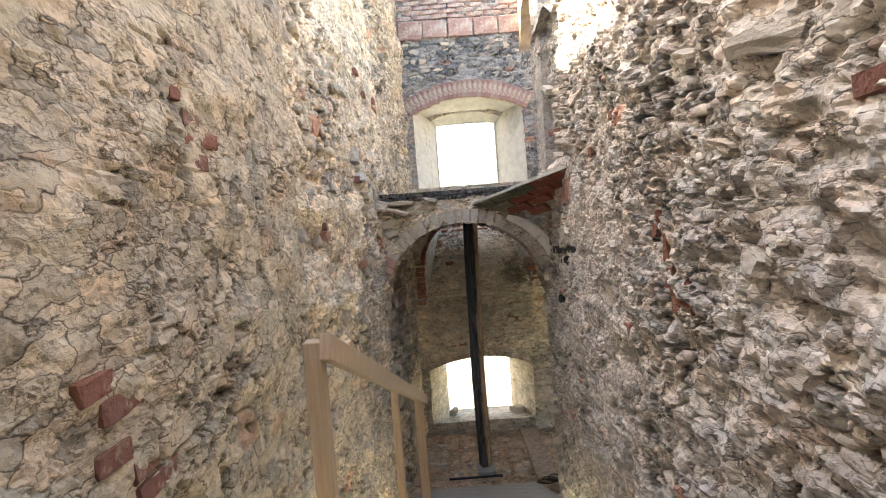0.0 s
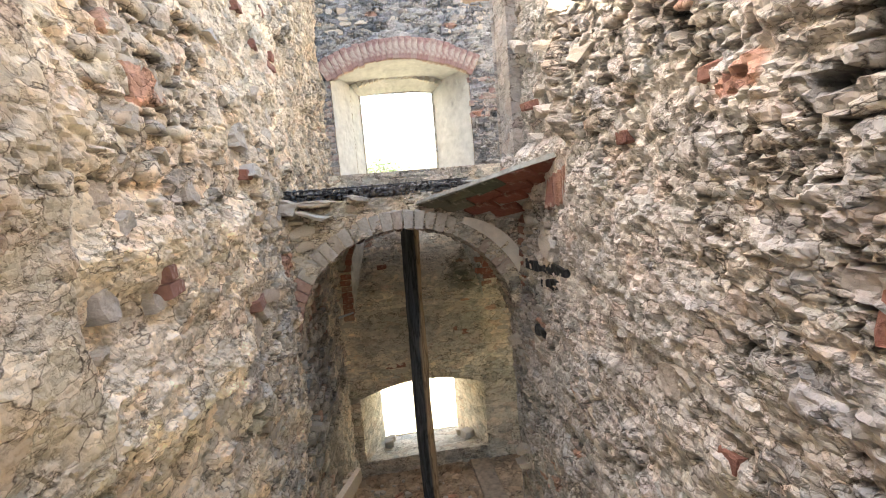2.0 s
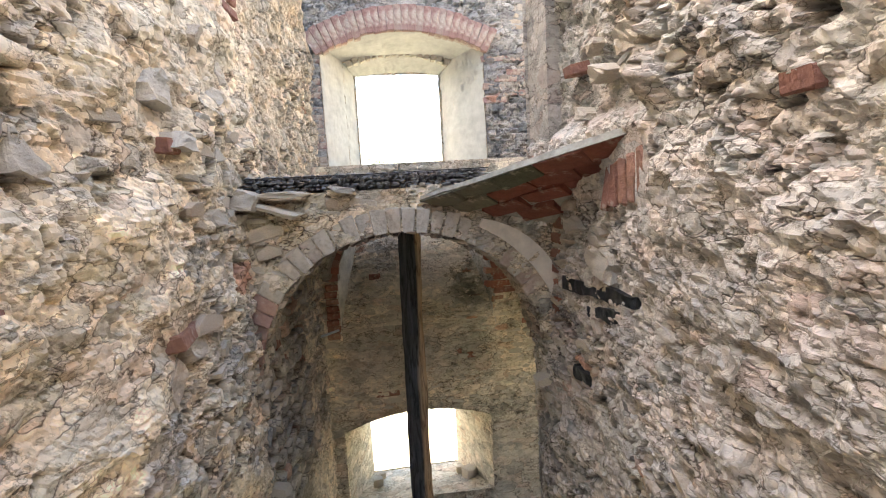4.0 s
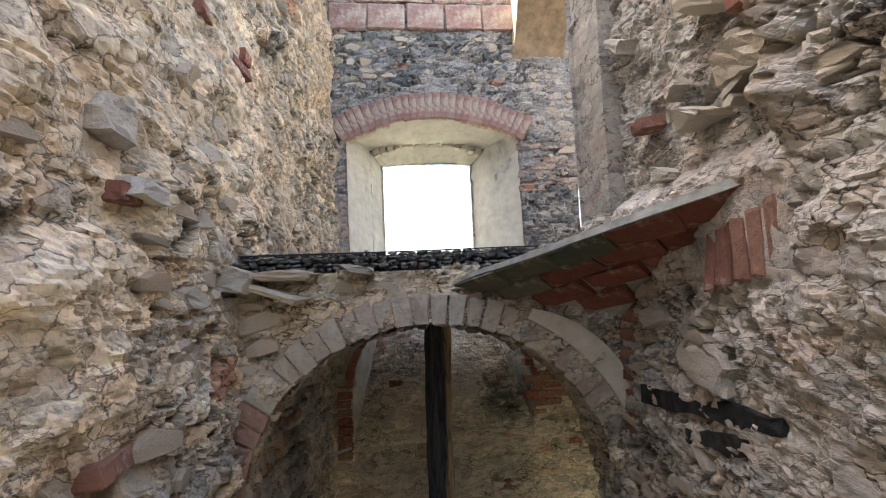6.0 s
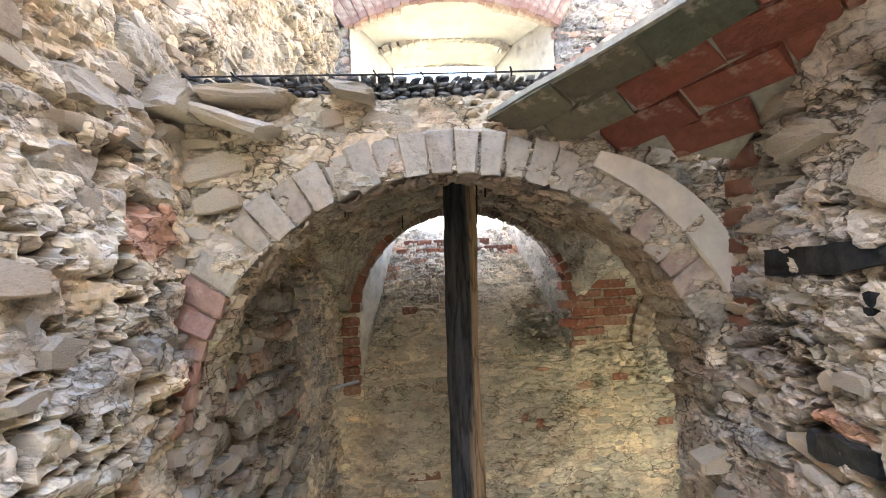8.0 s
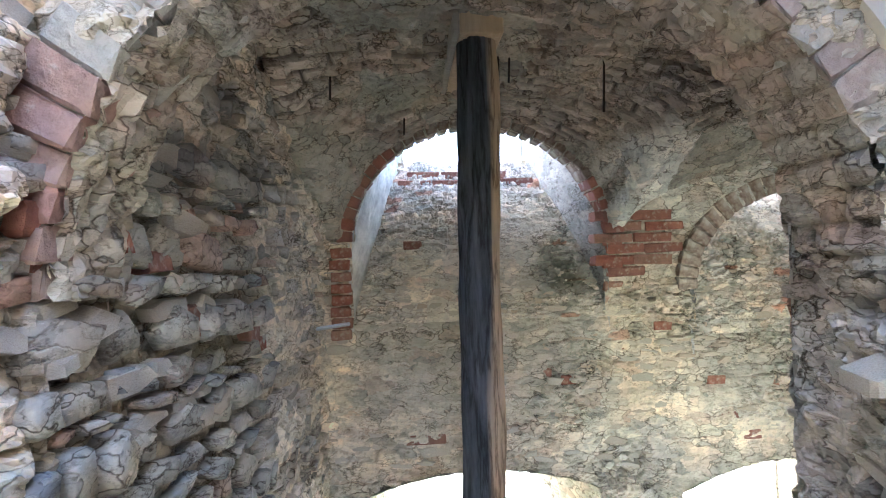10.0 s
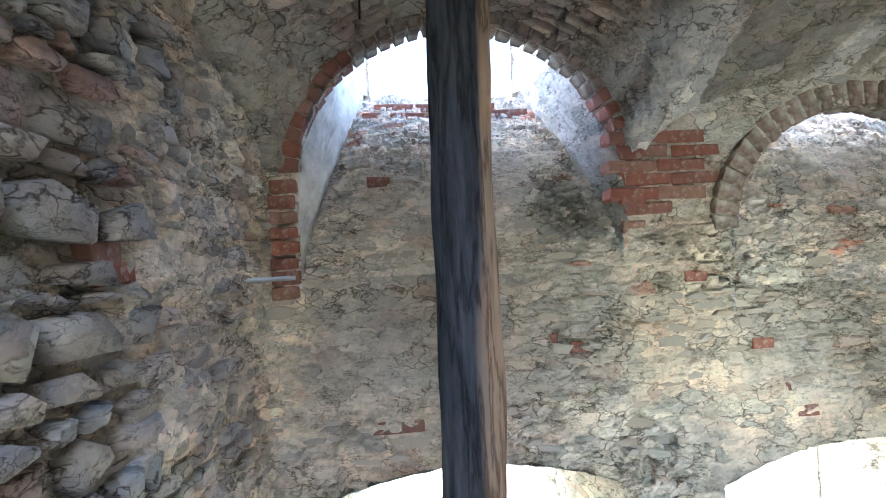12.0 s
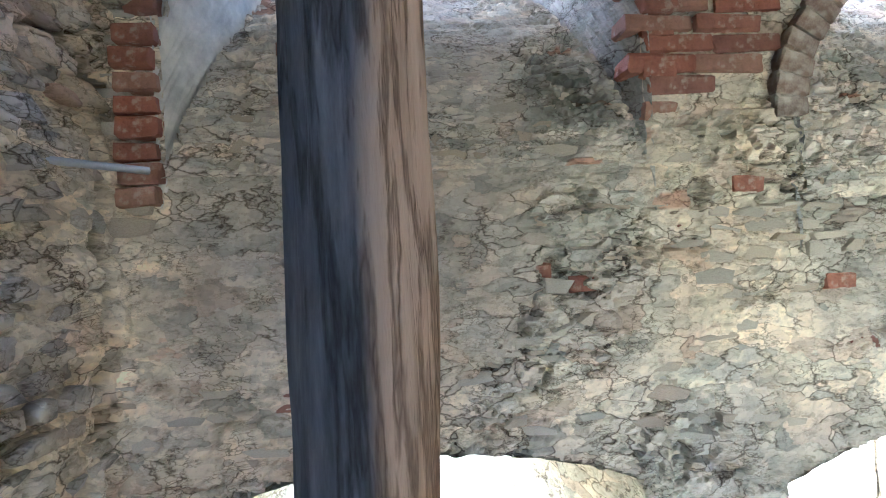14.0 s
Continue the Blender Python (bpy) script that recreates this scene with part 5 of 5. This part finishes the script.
for j in range(5):
    for i in range(6):
        u, w = 0.02 + 0.285 * (i + 0.5) - 0.14 * (j % 2), 0.075 + 0.142 * j
        p = vA + e1 * u + e2 * w
        # inside the triangle?
        d1, d2 = (vC - vA), (vB - vA)
        den = d1.dot(d1) * d2.dot(d2) - d1.dot(d2) ** 2
        q = p - vA
        s1 = (d2.dot(d2) * q.dot(d1) - d1.dot(d2) * q.dot(d2)) / den
        s2 = (d1.dot(d1) * q.dot(d2) - d1.dot(d2) * q.dot(d1)) / den
        if s1 < -0.05 or s2 < 0.0 or s1 + s2 > 1.02:
            continue
        f = s1 + s2
        qq = s2 / max(f, 0.01)
        p = p - nrm * (0.05 * math.sin(math.pi * qq) * f - 0.004)
        piece("brick", random.Random(i * 7 + j).choice(TILE_GREY if f < 0.5 or (j == 0 and f < 0.62) else TILE), spring, inv @ Matrix.Translation(p) @ rot @ Euler((0.03 * math.sin(i * 5 + j), 0.03 * math.sin(i + j * 7), 0.05 * math.sin(i * 3 + j * 11))).to_matrix().to_4x4())

# plaster left on the right haunch of the arch
bm = bmesh.new()
strip = []
for k in range(13):
    t = math.radians(118 + 50 * k / 12)
    wide = 0.02 + 0.1 * math.sin(math.pi * min(1, (k + 1) / 13)) ** 0.7
    row = []
    for q, y in ((0, 5.94), (1, 5.93), (1, 6.0), (0, 6.0)):
        row.append(bm.verts.new((ARCH[0] - (ARCH[2] + 0.165 + q * wide) * math.cos(t), y, ARCH[1] + (ARCH[3] + 0.165 + q * wide) * math.sin(t) - 0.04)))
    strip.append(row)
for k in range(12):
    for q in range(4):
        bm.faces.new((strip[k][q], strip[k + 1][q], strip[k + 1][(q + 1) % 4], strip[k][(q + 1) % 4]))
bm.faces.new(strip[0][::-1])
bm.faces.new(strip[-1])
bmesh.ops.recalc_face_normals(bm, faces=list(bm.faces))
LIME = plain_material("lime_plaster", (0.62, 0.56, 0.47), 0.9, 0, 12, 0.15)
part("plaster", bm, LIME, wall_arch, "flaking pale plaster")

# ---- charred timbers in the right wall ----
for k, (y, z, ln, hgt, tilt) in enumerate(((5.3, 0.865, 0.9, 0.07, -4), (5.2, 0.76, 0.4, 0.07, -9), (5.5, 0.31, 0.22, 0.08, -4))):
    x = float(np.interp(y, [p[1] for p in RIGHT], [p[0] for p in RIGHT]))
    bm = bmesh.new()
    bmesh.ops.create_cube(bm, size=1, matrix=Matrix.Diagonal((0.16, ln, hgt, 1)))
    bmesh.ops.subdivide_edges(bm, edges=list(bm.edges), cuts=15, use_grid_fill=True)
    for v in bm.verts:
        w = v.co * 12 + Vector((k, 0, 0))
        v.co += Vector((noise.noise(w), noise.noise(w * 2) * 0.6, noise.noise(w + Vector((0, 7, 5))) + 0.5 * noise.noise(w * 3))) * 0.02
    ob = tagged(part("charred_beam", bm, CHAR, None), "charred black timber stub bedded in the rubble wall", "beam", "charred wall timbers")
    ob.matrix_world = Matrix.Translation((x + 0.072, y, z)) @ pose(0, 0, 0, tilt, 0, 0)


# ---- rods, wires, pipe, beam ----
def rod(name, pts, radius, mat, parent=None, sides=6):
    cu = bpy.data.curves.new(name, 'CURVE')
    cu.dimensions, cu.bevel_depth, cu.bevel_resolution = '3D', radius, 1
    sp = cu.splines.new('POLY')
    sp.points.add(len(pts) - 1)
    for q, p in zip(sp.points, pts):
        q.co = (*p, 1)
    tmp = bpy.data.objects.new(name, cu)
    me = bpy.data.meshes.new_from_object(tmp)
    bpy.data.objects.remove(tmp)
    me.materials.clear()
    me.materials.append(mat)
    ob = new(name, me)
    if parent:
        ob.parent = parent
        ob.matrix_parent_inverse = parent.matrix_world.inverted()
    return ob


for x, y, z in ((-0.3, 7.45, 1.19), (-0.23, 7.95, 1.13), (0.06, 8.02, 1.14), (0.55, 7.5, 1.12), (0.62, 7.55, 1.3), (1.1, 7.48, 1.12)):
    tagged(rod("iron_rod", [(x, y, 1.6), (x + 0.004, y, (z + 1.6) / 2), (x - 0.003, y + 0.006, z)], 0.006, IRON), "thin rusty iron rod hanging from the vault", "rod", "rods in the vault")
tagged(rod("metal_pipe", [(-0.62, 7.98, -0.032), (-0.345, 8.3, -0.04)], 0.013, STEEL), "short zinc pipe sticking out of the wall corner", "pipe")
beam = empty("cap_beam", (0.41, 7.7, 1.36), "squared pine beam resting on the post", "beam")
ob = part("timber", box_bm(0.19, 1.25, 0.13, 0.006, (0, 0, 0.065)), PINE, None)
ob.parent = beam
ob = part("side_board", box_bm(0.028, 1.3, 0.1, 0.004, (-0.115, 0, 0.04)), OLD_PINE, None)
ob.parent = beam

mesh_mat = empty("reinforcing_mesh", (0.1, 6.05, 1.56), "dark wire reinforcing mesh laid along the floor edge", "wire mesh")
for k in range(9):
    x = -0.66 + 0.165 * k
    rod("cross_wire", [(x, 6.6, 1.575), (x, 6.06, 1.578), (x - 0.012, 6.0, 1.572), (x - 0.02, 5.985, 1.56 + 0.03 * hash01(k, 3, 1))], 0.0035, IRON, mesh_mat)
for y, z in ((6.03, 1.585), (6.2, 1.58), (6.36, 1.58)):
    rod("long_wire", [(-0.7, y, z), (0.1, y, z - 0.004), (0.85, y, z)], 0.0035, IRON, mesh_mat)
DARK = ([(0.13, 0.13, 0.13), (0.2, 0.2, 0.205), (0.08, 0.08, 0.08), (0.28, 0.28, 0.28)], (0.2, 0.2, 0.2))
course_stones("clinker_edge", top_floor, 1.55, 1.475, 1.56, on_face(-0.7, 6.06), DARK, 311, lambda p: False, fill=1.4, rows=(0.015, 0.028), widths=(0.02, 0.06), proud=0.012, red=0)

# ---- rib of a fallen vault over the upper room ----
bm = bmesh.new()
prof = []
for k in range(15):
    t = math.radians(90 * k / 14)
    y0, z0 = 8.75 - 1.5 * (1 - math.cos(t)), 3.52 + 1.2 * math.sin(t)
    prof.append([bm.verts.new((x + 0.02 * noise.noise(Vector((x, k, 1))), y0 + dy, z0 + dz)) for x, dy, dz in ((1.5, 0, 0), (2.08, 0, 0), (2.08, 0.15, 0.35), (1.5, 0.15, 0.35))])
for k in range(14):
    for q in range(4):
        bm.faces.new((prof[k][q], prof[k + 1][q], prof[k + 1][(q + 1) % 4], prof[k][(q + 1) % 4]))
bm.faces.new(prof[-1])
bm.faces.new(prof[0][::-1])
bmesh.ops.recalc_face_normals(bm, faces=list(bm.faces))
rib = tagged(part("vault_rib", bm, plain_material("rib_masonry", (0.32, 0.23, 0.14), 0.95, 0, 9, 0.4), None), "brown masonry rib left of a fallen vault", "arch", kind="structure")

# ---- lower floor: stones, kerb, rope ----
r = random.Random(9)
for k in range(46):
    x, y = r.uniform(-0.45, 1.0), r.uniform(6.95, 8.3)
    s = r.uniform(0.025, 0.085)
    if abs(x - 0.385) < 0.14 and abs(y - 7.2) < 0.14:
        continue
    ob = tagged(new("loose_stone", STONE_MESHES[k % 14]), "loose pale rubble stone lying on the floor", "stone", "rubble on the floor")
    ob.matrix_world = Matrix.Translation((x, y, FLOOR_Z + s * 0.28)) @ pose(0, 0, 0, 0, 0, r.uniform(0, 360)) @ Matrix.Diagonal((s * 1.3, s, s * 0.7, 1))
for x, y, s in ((1.12, 8.8, 0.16), (1.02, 8.95, 0.1), (-0.05, 8.9, 0.12), (0.0, 9.05, 0.1)):
    ob = tagged(new("sill_stone", STONE_MESHES[int(s * 100) % 14]), "rough stone lying on the window sill", "stone", "stones on the sill")
    ob.matrix_world = Matrix.Translation((x, y, -2.26 + s * 0.35)) @ pose(0, 0, 0, 0, 0, x * 200) @ Matrix.Diagonal((s * 1.2, s, s * 0.8, 1))
kerb = tagged(part("stone_kerb", box_bm(0.28, 1.6, 0.05, 0.012, (1.18, 7.5, FLOOR_Z + 0.035), rough=0.004), FLOOR_MAT, None), "pale stone strip along the floor channel", "kerb")
pad = tagged(part("post_pad", box_bm(0.26, 0.3, 0.05, 0.01, (0.385, 7.12, FLOOR_Z + 0.03), rough=0.004), SCREED, None), "pale stone pad under the timber post", "stone pad")
grate = tagged(part("floor_batten", box_bm(0.75, 0.03, 0.03, 0.006, (0.22, 6.9, FLOOR_Z + 0.03)), CHAR, None), "dark timber batten on the floor", "batten")
pts = []
for k in range(40):
    a = k * 0.42
    pts.append((1.12 + (0.1 + 0.03 * math.sin(k)) * math.cos(a) + 0.004 * k, 6.62 + 0.07 * math.sin(a), FLOOR_Z + 0.04 + 0.002 * k))
pts += [(1.32, 6.6, FLOOR_Z + 0.05), (1.4, 6.55, FLOOR_Z + 0.03)]
tagged(rod("cable", pts, 0.008, IRON), "dark loosely coiled cable on the floor", "cable")

# ---- distance ----
r = random.Random(3)


def tree(x, y, hgt, seed):
    r = random.Random(seed)
    base = empty("tree", (x, y, -6), "distant bare-branched spring tree on the meadow", "tree", "far trees")
    bm = bmesh.new()
    bmesh.ops.create_cone(bm, cap_ends=True, segments=8, radius1=0.3, radius2=0.1, depth=hgt * 0.6, matrix=Matrix.Translation((0, 0, hgt * 0.3)))
    for k in range(7):
        a = r.uniform(0, 6.3)
        m = Matrix.Translation((0, 0, hgt * r.uniform(0.35, 0.6))) @ Matrix.Rotation(a, 4, 'Z') @ Matrix.Rotation(r.uniform(0.4, 0.9), 4, 'Y')
        bmesh.ops.create_cone(bm, cap_ends=True, segments=5, radius1=0.12, radius2=0.03, depth=hgt * 0.35, matrix=m @ Matrix.Translation((0, 0, hgt * 0.17)))
    t = part("trunk", bm, plain_material("bark", (0.12, 0.09, 0.07)), None)
    t.parent = base
    bm = bmesh.new()
    for k in range(420):
        d = Vector((r.gauss(0, 0.2), r.gauss(0, 0.2), r.gauss(0.68, 0.16))) * hgt
        bmesh.ops.create_icosphere(bm, subdivisions=1, radius=r.uniform(0.15, 0.45), matrix=Matrix.Translation(d) @ Matrix.Diagonal((1, 1, 0.6, 1)))
    t = part("crown", bm, LEAF, None)
    t.parent = base


tree(5, 150, 15, 1)
tree(8.5, 165, 13, 2)
tree(1.5, 170, 11, 3)
bm = bmesh.new()
for k in range(500):
    x = r.uniform(-250, 250)
    bmesh.ops.create_icosphere(bm, subdivisions=1, radius=r.uniform(2, 5), matrix=Matrix.Translation((x, 480 + r.uniform(-20, 20), -4 + r.uniform(0, 4))))
tagged(part("backdrop", bm, LEAF, None), "hazy belt of far woods on the horizon", "woods", kind="stuff")
